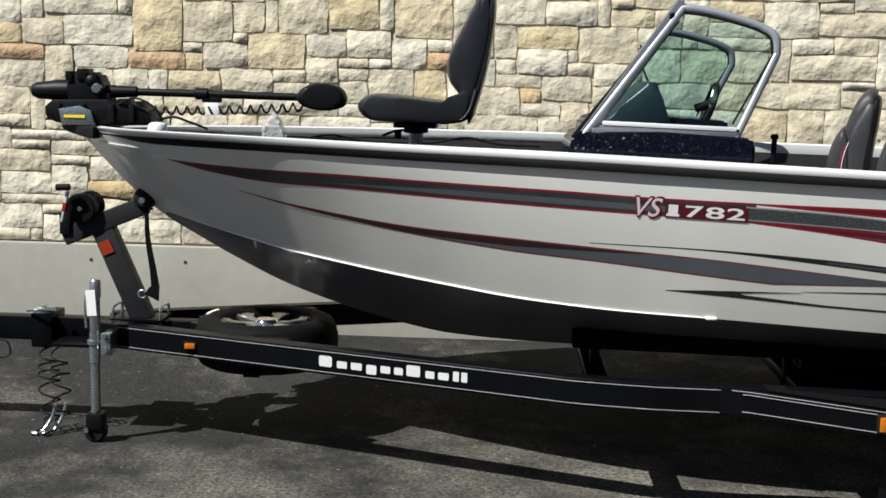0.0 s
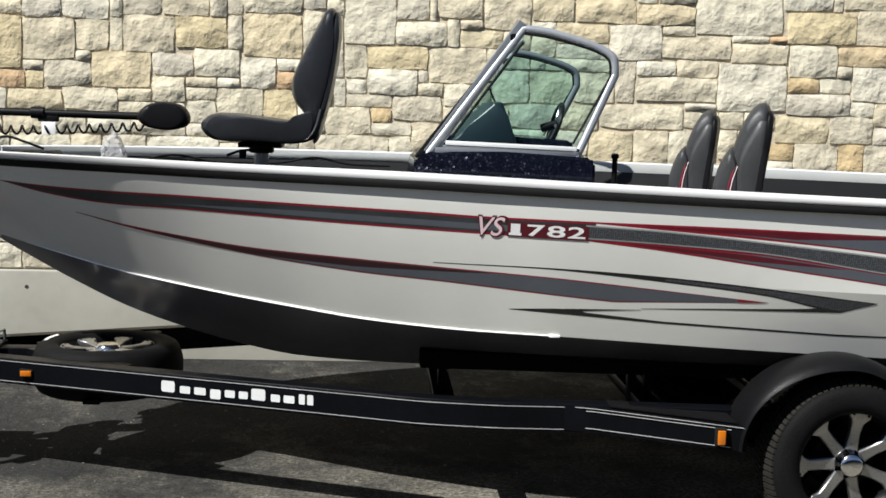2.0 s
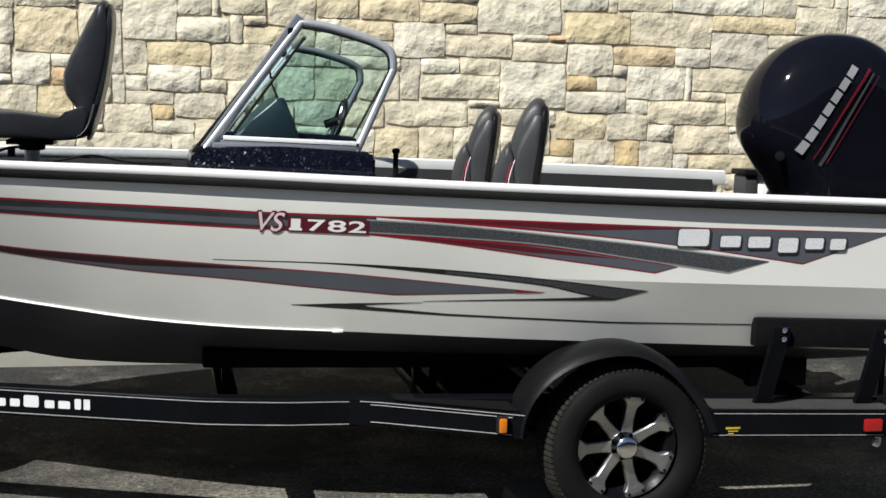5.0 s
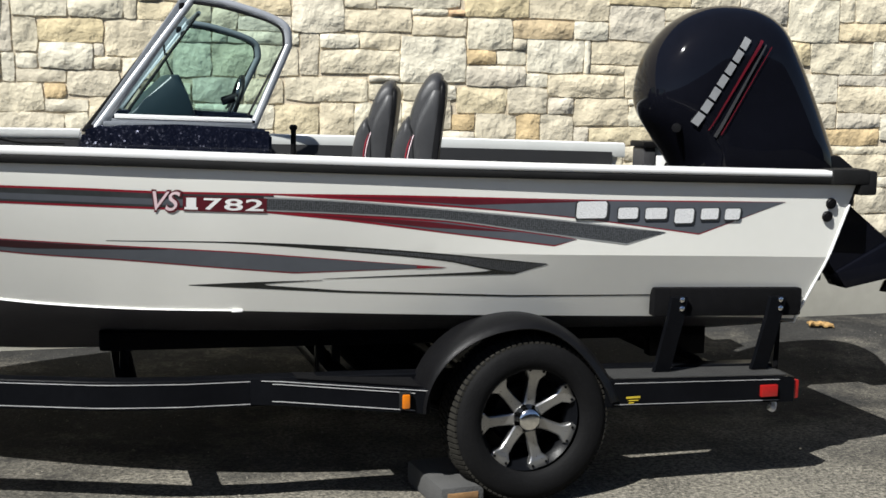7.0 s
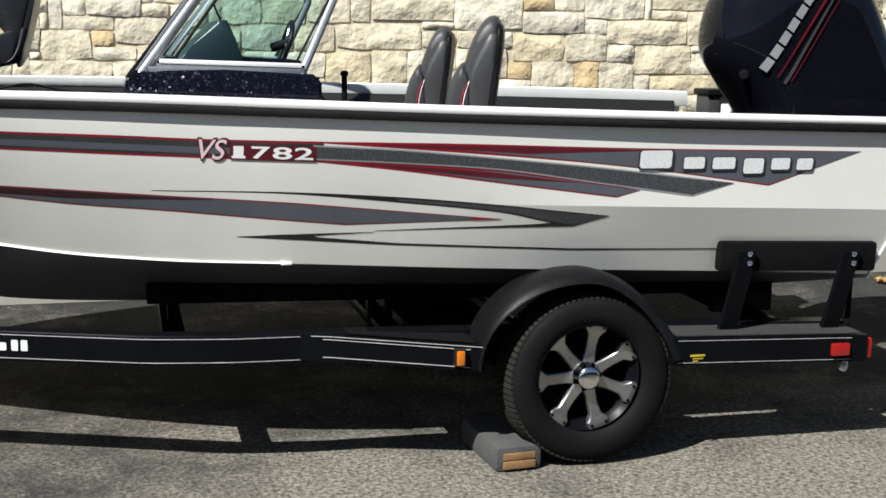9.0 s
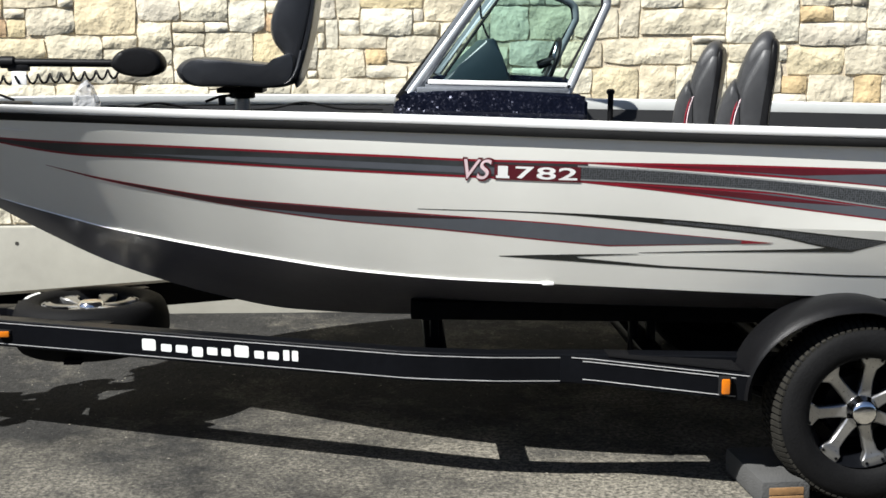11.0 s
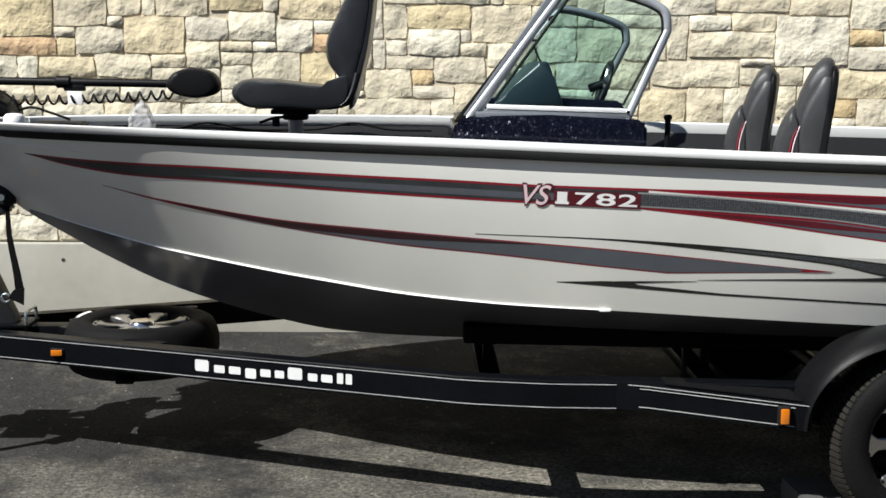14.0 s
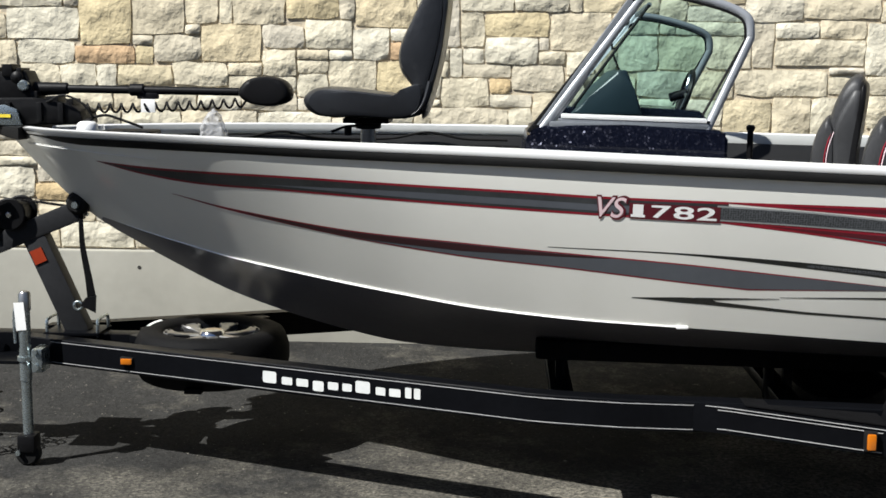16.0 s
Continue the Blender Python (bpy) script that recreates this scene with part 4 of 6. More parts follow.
# bunks under the hull
for y in (0.72, 1.68):
    bunk = part("bunk", bar((0.72, y, 0.585), (3.4, y, 0.535), 0.10, 0.075, 0.012), CARPET, trailer, "black carpeted bunk board")
    for x in (0.815, 1.615, 1.685, 3.30) if y < 1 else (1.685, 3.30):
        part("bunk_post", box((x - 0.018, y - 0.02, 0.40), (x + 0.018, y + 0.02, 0.56), 0.005), BLACK, bunk)
    # added block under the bunk end, there to cover part of a light patch
    part("bunk_bracket", box((3.14, y - 0.03, 0.41), (3.42, y + 0.03, 0.55), 0.006), BLACK, bunk)
    part("bunk_foot", box((0.765, y - 0.05, 0.545), (0.845, y + 0.05, 0.553), 0.002), BLACK, bunk)


# fender with front and rear aprons, near side built once and mirrored
def fender_set(flip):
    Y = (lambda y: 2 * MID - y) if flip else (lambda y: y)
    turn = lambda bm: (bm.transform(Matrix.Diagonal((1, -1, 1, 1))), bm.transform(Matrix.Translation((0, 2 * MID, 0)))) if flip else None
    made = []

    def put(name, bm, material, label="", parent=trailer):
        turn(bm)
        made.append(part(name, bm, material, parent, label))
        return made[-1]

    # arched fender: rounded outer lip, flat crown
    sect = [(0.205, -0.012), (0.13, 0.0), (0.09, 0.002), (0.055, -0.004), (0.03, -0.015), (0.012, -0.03), (0.002, -0.047), (-0.003, -0.058), (-0.008, -0.064), (-0.006, -0.069), (0.004, -0.068), (0.014, -0.05), (0.035, -0.026), (0.09, -0.006), (0.13, -0.008), (0.205, -0.02)]
    loops = []
    for i in range(41):
        t = math.radians(180 - 180 * i / 40)
        cx, cz, rx, rz = 2.275, 0.395, 0.405 if i <= 20 else 0.43, 0.352
        k, f = (0.97, 0.15) if i <= 20 else (1.75, 1.0)
        loops.append([(cx + math.cos(t) * (rx + d * f), y, cz + math.sin(t) ** k * (rz + 0.62 * d)) for y, d in sect])
    put("fender", rings(loops), FENDER, "black moulded wheel fender")
    # front apron, splaying out from the rail to the fender
    ap = put("front_apron", join(rings([[(1.25, 0.176, 0.425), (1.25, 0.176, 0.522), (1.25, 0.26, 0.522), (1.25, 0.26, 0.425)],
                                        [(1.36, 0.150, 0.422), (1.36, 0.150, 0.519), (1.36, 0.26, 0.519), (1.36, 0.26, 0.422)],
                                        [(1.90, 0.008, 0.392), (1.90, 0.008, 0.487), (1.90, 0.26, 0.487), (1.90, 0.26, 0.392)]])), BLACK, "black fender apron with white pinstripes")
    for x0, x1, d0, d1 in ((1.288, 1.895, 0.0905, 0.0885), (1.328, 1.845, 0.0795, 0.0765), (1.328, 1.845, 0.0135, 0.0105)):
        ends = []
        for x, d in ((x0, d0), (x1, d1)):
            near_y = 0.176 + (0.150 - 0.176) * (x - 1.25) / 0.11 if x < 1.36 else 0.150 + (0.008 - 0.150) * (x - 1.36) / 0.54
            low = 0.425 - 0.003 * (x - 1.25) / 0.11 if x < 1.36 else 0.422 - 0.030 * (x - 1.36) / 0.54
            ends.append((x, near_y - 0.002, low + d))
        put("pinstripe", rings([[(x, y + 0.003, z), (x, y - 0.0022, z), (x, y - 0.0022, z + 0.0020), (x, y + 0.003, z + 0.0020)] for x, y, z in (ends[0], (1.36, 0.148, 0.422 + d0), ends[1])]), PIN, "", ap)
    put("apron_tread", rings([[(1.42, 0.15, 0.5205), (1.42, 0.25, 0.5205), (1.42, 0.25, 0.5245), (1.42, 0.15, 0.5245)], [(1.87, 0.03, 0.493), (1.87, 0.25, 0.493), (1.87, 0.25, 0.497), (1.87, 0.03, 0.497)]]), CARPET, "", ap)
    bezel = put("side_lamp", box((1.785, 0.004, 0.414), (1.825, 0.03, 0.480), 0.003), RUBBER, "side marker lamp in a black bezel", ap)
    bezel_lens = box((1.7905, -0.004, 0.420), (1.8195, 0.010, 0.474), 0.006)
    turn(bezel_lens)
    made.append(part("lens", bezel_lens, AMBER, ap, "amber lens"))
    # rear apron with its step
    ap = put("rear_apron", join(rings([[(2.62, 0.02, 0.372), (2.62, 0.02, 0.477), (2.62, 0.20, 0.482), (2.62, 0.20, 0.372)],
                                       [(3.47, 0.02, 0.347), (3.47, 0.02, 0.452), (3.47, 0.20, 0.457), (3.47, 0.20, 0.347)]])), BLACK, "black rear apron with white pinstripes")
    put("step_tread", rings([[(2.66, 0.03, 0.4805), (2.66, 0.19, 0.4845), (2.66, 0.19, 0.489), (2.66, 0.03, 0.485)], [(3.44, 0.03, 0.457), (3.44, 0.19, 0.461), (3.44, 0.19, 0.4655), (3.44, 0.03, 0.4615)]]), STEP, "grey tread strip", ap)
    for dz in (0.008, 0.094):
        put("pinstripe", rings([[(x, y, z), (x, y - 0.0022, z), (x, y - 0.0022, z + 0.0020), (x, y, z + 0.0020)] for x, y, z in ((2.66, 0.0205, 0.3708 + dz), (3.40, 0.0205, 0.349 + dz))]), PIN, "", ap)
    put("side_lamp", box((3.31, 0.004, 0.377), (3.385, 0.03, 0.425), 0.004), REDLENS, "red side marker lamp", ap)
    put("tail_lamp", box((3.466, 0.03, 0.355), (3.50, 0.17, 0.435), 0.008), REDLENS, "red tail lamp", ap)
    for j, (a, b) in enumerate(((2.712, 2.772), (2.722, 2.764), (2.722, 2.745))):
        put("sticker_bar", box((a, 0.0165, 0.382 + 0.010 * (2 - j)), (b, 0.0195, 0.3855 + 0.010 * (2 - j) + (0.004 if j == 0 else 0))), MUSTARD, "", ap)
    # padded guide board on two posts
    g = put("guide_board", bar((2.855, 0.120, 0.770), (3.535, 0.120, 0.750), 0.05, 0.118, 0.014), CARPET, "black carpeted side guide board")
    for x in (2.975, 3.425):
        k = 0.775 - 0.03 * (x - 2.855)
        put("guide_post", rings([[(x - 0.065 - lean, y0 - 0.012, z), (x + 0.005 - lean, y0 - 0.012, z), (x + 0.005 - lean, y0 + 0.012, z), (x - 0.065 - lean, y0 + 0.012, z)] for lean, y0, z in ((0.040, 0.12, 0.470), (0.030, 0.11, 0.52), (0.0, 0.085, 0.70), (-0.015, 0.083, k + 0.02))]), BLACK, "", g)
        for dz in (0.014, -0.022):
            put("bolt_head", lathe([(0.011, 0), (0.011, 0.004), (0.006, 0.008), (0.0, 0.009)], (x - 0.008, 0.0715, k + dz - 0.004), (0, -1, 0), 12), CHROME, "", g)
    return made


fender_set(False)
fender_set(True)
part("stern_strap_hook", tube(smooth_line([(3.44, 0.16, 0.34), (3.46, 0.15, 0.31), (3.45, 0.14, 0.285), (3.43, 0.14, 0.295)], 6), 0.012, 8), ALU, trailer)
part("stern_strap", rings([[(3.475, 0.20, 0.40), (3.50, 0.20, 0.40), (3.50, 0.203, 0.40), (3.475, 0.203, 0.40)], [(3.51, 0.24, 0.64), (3.53, 0.24, 0.64), (3.53, 0.243, 0.64), (3.51, 0.243, 0.64)]]), CARPET, trailer, "black stern strap")
part("winch_support", box((3.12, 1.1, 0.42), (3.22, 1.3, 0.72), 0.01), BLACK, trailer)


# ---- wheels ----
def wheel_parts(owner, at, axis, tread=True, cap=0.040, wide=0.205, proud=0.0):
    """Road wheel: treaded tyre, dark barrel and a seven-spoke bright face. axis points out of the face."""
    at, ax = Vector(at), Vector(axis).normalized()
    x = Vector((1, 0, 0))
    y = ax.cross(x)
    W = wide
    side = [(0.207, 0.0), (0.219, 0.012), (0.25, 0.020), (0.286, 0.016), (0.304, 0.006), (0.314, -0.010), (0.324, -0.035), (0.331, -0.065)]
    prof = [(0.203, -W + 0.01)] + [(r, -W - h) for r, h in side] + [(r, h) for r, h in side[::-1]] + [(0.203, -0.01)]
    tyre = part("tyre", lathe(prof, at + ax * proud, ax, 64, False), TYRE, owner, "black rubber tyre with block tread", 35)
    if tread:
        lugs = []
        for k in range(84):
            t0 = 2 * math.pi * k / 84
            for lane, (h0, h1) in enumerate(((-0.05, 0.002), (-0.088, -0.056), (-0.128, -0.094), (-0.205, -0.134))):
                t = t0 + 0.03 * (lane % 2)
                pts = []
                for r in (0.327, 0.3355):
                    for h, dt in ((h0, 0.0), (h0, 0.052), (h1, 0.062), (h1, 0.010)):
                        rr = r - 0.020 * max(0.0, (abs(h + 0.1025) - 0.03) / 0.075) ** 2
                        pts.append(at + ax * (h + proud) + (x * math.cos(t + dt) + y * math.sin(t + dt)) * rr)
                lugs.append((pts[:4], pts[4:]))
        bm = bmesh.new()
        for lo, hi in lugs:
            a, b = [bm.verts.new(p) for p in lo], [bm.verts.new(p) for p in hi]
            bm.faces.new(b)
            for i in range(4):
                bm.faces.new((a[i], a[(i + 1) % 4], b[(i + 1) % 4], b[i]))
        part("tread", bm, TREAD, tyre, "dusty tread blocks", smooth=0)
    rim = part("rim", lathe([(0.203, -0.17), (0.180, -0.16), (0.170, -0.07), (0.180, -0.03), (0.200, -0.012), (0.209, -0.001), (0.213, -0.006), (0.211, -0.02)], at, ax, 56, False), BLACK, owner, "gloss black rim with bright machined spokes")
    part("back_plate", cyl(at - ax * 0.165, at - ax * 0.155, 0.185, seg=40), BLACK, rim)
    part("brake_drum", cyl(at - ax * 0.15, at - ax * 0.075, 0.125, bevel=0.01), BLACK, rim)
    for k in range(7):
        t = 2 * math.pi * k / 7 + radians(28.8)
        r_, s_ = x * math.cos(t) + y * math.sin(t), -x * math.sin(t) + y * math.cos(t)
        shape = [(0.045, 0.026), (0.075, 0.022), (0.115, 0.020), (0.155, 0.022), (0.172, 0.034), (0.180, 0.042), (0.206, 0.042)]
        lift = {0.045: -0.012, 0.075: -0.014, 0.115: -0.014, 0.155: -0.010, 0.172: -0.006, 0.180: -0.003, 0.206: -0.002}
        loops = []
        for r, w in shape:
            h = lift[r]
            loops.append([at + r_ * r + s_ * w + ax * (h - 0.03), at + r_ * r + s_ * w + ax * (h - 0.004), at + r_ * r + s_ * (w - 0.005) + ax * h, at + r_ * r - s_ * (w - 0.005) + ax * h, at + r_ * r - s_ * w + ax * (h - 0.004), at + r_ * r - s_ * w + ax * (h - 0.03)])
        sp = part("spoke", rings(loops), SATIN, rim, "bright machined spoke", 30)
        for sd in (-1, 1):
            c = at + r_ * 0.192 + s_ * sd * 0.029
            part("rivet", cyl(c + ax * -0.005, c + ax * 0.0015, 0.0055, seg=10), PLASTIC, rim)
    part("centre_cap", lathe([(0.058, -0.02), (0.056, -0.006), (0.050, 0.0), (0.048, cap * 0.45), (0.044, cap * 0.70), (0.034, cap * 0.88), (0.018, cap * 0.98), (0.0, cap)], at, ax, 32), CHROME, rim, "chrome centre cap")
    return tyre


near = new("road_wheel")
near.matrix_basis = Matrix.Translation((2.317, 0.065, 0.333))
near.parent, near.matrix_parent_inverse = trailer, trailer.matrix_basis.inverted()
tyre = wheel_parts(near, (2.317, 0.065, 0.333), (0, -1, 0), True, 0.034, 0.195, 0.042)
far = new("road_wheel")
far.matrix_basis = Matrix.Translation((2.3, 2.34, 0.333))
far.parent, far.matrix_parent_inverse = trailer, trailer.matrix_basis.inverted()
wheel_parts(far, (2.3, 2.34, 0.333), (0, 1, 0), False)

# ---- winch stand, part of the trailer ----
stand = part("winch_post", bar((-1.235, MID, 0.505), (-1.42, MID, 0.93), 0.075, 0.10, 0.006, (1, 0, 0)), STEEL, trailer, "grey-black steel winch post")
part("winch_arm", bar((-1.60, MID, 0.885), (-1.225, MID, 1.04), 0.085, 0.085, 0.010), STEEL, stand)
part("sticker", bar((-1.385, MID - 0.041, 0.815), (-1.41, MID - 0.041, 0.872), 0.004, 0.055, 0.0, (1, 0, 0)), ORANGE, stand, "orange-red sticker")
part("bow_roller", cyl((-1.215, MID - 0.07, 1.075), (-1.215, MID + 0.07, 1.075), 0.05, bevel=0.015), RUBBER, stand, "black rubber bow roller")
part("roller_bolt", cyl((-1.215, MID - 0.095, 1.07), (-1.215, MID + 0.095, 1.07), 0.014), ZINC, stand)
part("base_plate", box((-1.37, MID - 0.09, 0.508), (-1.13, MID + 0.09, 0.522), 0.003), BLACK, stand)
winch = part("winch", join(cyl((-1.505, MID - 0.075, 1.025), (-1.505, MID - 0.06, 1.025), 0.07, seg=32, bevel=0.006), cyl((-1.505, MID - 0.06, 1.025), (-1.505, MID + 0.06, 1.025), 0.052, seg=32), cyl((-1.505, MID + 0.06, 1.025), (-1.505, MID + 0.075, 1.025), 0.07, seg=32, bevel=0.006)), PLASTIC, stand, "black hand winch")
part("hub_bolt", cyl((-1.505, MID - 0.084, 1.022), (-1.505, MID - 0.074, 1.022), 0.012, seg=12, bevel=0.003), CHROME, winch)
part("winch_frame", box((-1.61, MID - 0.055, 0.90), (-1.56, MID + 0.055, 1.005), 0.008), PLASTIC, winch)
crank = part("crank", bar((-1.578, MID - 0.105, 0.965), (-1.548, MID - 0.105, 1.105), 0.012, 0.026, 0.004, (0, 1, 0)), LIP_ALU, winch, "plated crank arm")
part("crank_band", bar((-1.5675, MID - 0.105, 1.014), (-1.5595, MID - 0.105, 1.052), 0.016, 0.029, 0.002, (0, 1, 0)), ORANGE, crank, "orange-red warning sleeve")
part("crank_grip", cyl((-1.597, MID - 0.125, 1.122), (-1.533, MID - 0.115, 1.124), 0.0155, bevel=0.005), RUBBER, crank)
part("winch_strap", bar((-1.47, MID, 1.08), (-1.23, MID, 1.05), 0.045, 0.004, 0.0), CARPET, winch, "dark webbing strap")
strap_line = smooth_line([(-1.205, MID - 0.05, 1.04), (-1.20, MID - 0.055, 0.90), (-1.175, MID - 0.06, 0.75), (-1.165, MID - 0.06, 0.67)], 8)
part("safety_strap", rings([[p + Vector((-w, 0, 0)), p + Vector((w, 0, 0)), p + Vector((w, 0.003, 0)), p + Vector((-w, 0.003, 0))] for p, w in ((p, 0.008 + 0.012 * (i / len(strap_line))) for i, p in enumerate(strap_line))]), CARPET, stand, "black hanging safety strap")
part("strap_end", prism([(-1.19, 0.67), (-1.145, 0.68), (-1.15, 0.605), (-1.18, 0.62), (-1.215, 0.635)], MID - 0.065, MID - 0.055), PLASTIC, stand)
part("strap_ring", tube([Vector((-1.225, MID - 0.06, 0.635)) + Vector((math.cos(t), 0, math.sin(t))) * 0.018 for t in (2 * math.pi * i / 20 for i in range(21))], 0.005, 8), ZINC, stand)

# ---- jack ----
jack = part("jack_tube", cyl((-1.375, 0.92, 0.13), (-1.375, 0.92, 0.725), 0.021), ZINC, trailer, "zinc-plated swing jack")
part("jack_sleeve", cyl((-1.375, 0.92, 0.36), (-1.375, 0.92, 0.66), 0.0245), ZINC, jack)
part("jack_cap", lathe([(0.024, 0), (0.024, 0.07), (0.018, 0.078), (0, 0.08)], (-1.37, 0.92, 0.655), (0, 0, 1), 20), SATIN, jack)
part("jack_collar", cyl((-1.375, 0.92, 0.445), (-1.375, 0.92, 0.462), 0.033), ZINC, jack)
part("jack_bracket", join(box((-1.345, 0.90, 0.395), (-1.30, 1.0, 0.495), 0.008), cyl((-1.325, 0.888, 0.42), (-1.325, 1.0, 0.42), 0.014), cyl((-1.325, 0.888, 0.485), (-1.325, 1.0, 0.485), 0.01)), ZINC, jack)
part("jack_label", bar((-1.378, 0.8945, 0.575), (-1.386, 0.8945, 0.69), 0.002, 0.042, 0.0, (1, 0, 0)), WHITE, jack, "white paper label")
part("jack_crank", tube(smooth_line([(-1.375, 0.92, 0.66), (-1.405, 0.905, 0.665), (-1.41, 0.90, 0.60), (-1.405, 0.895, 0.52)], 5), 0.006, 8), ZINC, jack)
part("caster_fork", box((-1.41, 0.875, 0.06), (-1.335, 0.955, 0.135), 0.012), PLASTIC, jack)
part("caster", cyl((-1.375, 0.888, 0.05), (-1.375, 0.942, 0.05), 0.05, bevel=0.01), RUBBER, jack, "small black caster wheel")
part("caster_bolt", cyl((-1.405, 0.868, 0.06), (-1.405, 0.96, 0.06), 0.01), ZINC, jack)


# ---- spare wheel lying on the tongue frame ----
spare = thing("spare_wheel", (-0.66, 1.19, 0.36), "spare trailer wheel lying flat with a bright spoked rim", "wheel")
wheel_parts(spare, (-0.66, 1.19, 0.525), (0, 0, 1), False, 0.008, 0.18)
part("paint_mark", tube([Vector((-0.66, 1.19, 0.537)) + Vector((math.cos(t), math.sin(t), 0)) * 0.275 for t in (2.72 + 0.05 * i for i in range(10))], 0.011, 6), WHITE, spare, "white paint mark on the sidewall")
part("mount_bolt", join(cyl((-0.66, 1.19, 0.30), (-0.66, 1.19, 0.36), 0.03), bar((-0.66, 0.84, 0.345), (-0.66, 1.66, 0.345), 0.07, 0.02, 0.002)), BLACK, spare)

# ---- trolling motor on the bow ----
troll = thing("trolling_motor", (-1.3, 1.15, 1.41), "black bow-mount trolling motor folded down on its bracket", "motor")
part("mount_base", prism([(-1.59, 1.415), (-1.63, 1.44), (-1.635, 1.485), (-1.60, 1.515), (-1.36, 1.52), (-1.30, 1.505), (-1.22, 1.50), (-1.16, 1.465), (-1.15, 1.41), (-1.5, 1.405)], 1.06, 1.26, 0.01), PLASTIC, troll, "black folding mount")
part("side_plate", prism([(-1.55, 1.405), (-1.565, 1.475), (-1.47, 1.49), (-1.42, 1.47), (-1.40, 1.405)], 1.040, 1.055, 0.003), ZINC, troll, "silver side plate")
part("side_plate_stripe", box((-1.54, 1.036, 1.437), (-1.445, 1.0395, 1.450)), YELLOW, troll)
part("motor_pod", lathe([(0.0, 0), (0.026, 0.006), (0.038, 0.03), (0.042, 0.08), (0.048, 0.12), (0.048, 0.24), (0.042, 0.29), (0.03, 0.31), (0.0, 0.315)], (-1.73, 1.16, 1.552), (1, 0, 0.02), 28), PLASTIC, troll, "black motor pod")
part("pivot_block", prism([(-1.545, 1.50), (-1.55, 1.585), (-1.52, 1.625), (-1.40, 1.63), (-1.385, 1.585), (-1.36, 1.50)], 1.10, 1.22, 0.012), PLASTIC, troll)
for x, z, w, h in ((-1.535, 1.62, 0.03, 0.022), (-1.475, 1.625, 0.045, 0.03), (-1.425, 1.622, 0.02, 0.018), (-1.365, 1.515, 0.03, 0.03), (-1.29, 1.50, 0.05, 0.025), (-1.215, 1.485, 0.03, 0.03)):
    part("latch_block", box((x - w / 2, 1.09, z - 0.02), (x + w / 2, 1.19, z + h), 0.004), PLASTIC, troll)
for x in (-1.57, -1.46, -1.33, -1.24):
    part("side_rib", box((x - 0.012, 1.046, 1.42), (x + 0.012, 1.066, 1.50), 0.004), PLASTIC, troll)
part("pull_rope", tube(smooth_line([(-1.30, 1.06, 1.50), (-1.22, 1.03, 1.53), (-1.14, 1.02, 1.50), (-1.10, 1.03, 1.44), (-1.14, 1.04, 1.425)], 8), 0.005, 6), RUBBER, troll, "black pull rope")
part("locking_knob", lathe([(0.02, 0), (0.026, 0.006), (0.026, 0.022), (0.018, 0.03), (0.0, 0.032)], (-1.43, 1.10, 1.60), (0, -1, 0), 16), PLASTIC, troll)
part("pivot_pin", cyl((-1.405, 1.07, 1.568), (-1.405, 1.25, 1.568), 0.022, bevel=0.005), ZINC, troll)
part("shaft_socket", cyl((-1.42, 1.16, 1.552), (-1.24, 1.16, 1.556), 0.032, 0.024, bevel=0.006), PLASTIC, troll)
part("shaft", cyl((-1.34, 1.16, 1.556), (-0.49, 1.16, 1.548), 0.017), PLASTIC, troll, "black composite shaft")
part("shaft_collar", join(cyl((-0.98, 1.16, 1.553), (-0.92, 1.16, 1.553), 0.026, bevel=0.004), box((-0.95, 1.145, 1.515), (-0.86, 1.175, 1.545), 0.008)), PLASTIC, troll)
part("tag", box((-0.93, 1.138, 1.46), (-0.87, 1.144, 1.515), 0.001), WHITE, troll, "white paper tag")
part("prop_blade", rings([[(-1.62, 1.16 - 0.01, 1.50), (-1.58, 1.16 - 0.01, 1.50), (-1.58, 1.17, 1.50), (-1.62, 1.17, 1.50)], [(-1.66, 1.13, 1.42), (-1.60, 1.14, 1.42), (-1.60, 1.15, 1.42), (-1.66, 1.14, 1.42)]]), PLASTIC, troll)
part("control_head", puff([(-0.52, 1.545), (-0.485, 1.595), (-0.41, 1.615), (-0.33, 1.60), (-0.295, 1.555), (-0.31, 1.51), (-0.39, 1.49), (-0.48, 1.505)], 1.16, 0.13, 2.4), PLASTIC, troll, "black rounded control head")
coil = []
for i in range(260):
    u = i / 259
    coil.append((-1.22 + 0.72 * u, 1.15 + 0.018 * math.cos(u * 15 * 2 * math.pi), 1.475 + 0.03 * u * u + 0.018 * math.sin(u * 15 * 2 * math.pi)))
part("coil_cord", tube(coil + [(-0.47, 1.16, 1.53)], 0.005, 6), RUBBER, troll, "black coiled cord")
part("cable", tube(smooth_line([(-1.16, 1.08, 1.42), (-1.06, 1.05, 1.45), (-0.98, 1.05, 1.43), (-0.9, 1.06, 1.40)], 8), 0.006, 6), RUBBER, troll)
bag = puff([(-0.64, 1.31), (-0.645, 1.38), (-0.62, 1.455), (-0.585, 1.475), (-0.555, 1.43), (-0.535, 1.36), (-0.525, 1.31)], 1.0, 0.07, 2)
for v in bag.verts:
    v.co += Vector((noise.noise(v.co * 40), noise.noise(v.co * 40 + Vector((7, 0, 0))), noise.noise(v.co * 40 + Vector((0, 9, 0))))) * 0.012
tagged(part("plastic_bag", bag, CLEARBAG, None, smooth=20), "crumpled clear plastic bag on the fore deck", "bag")

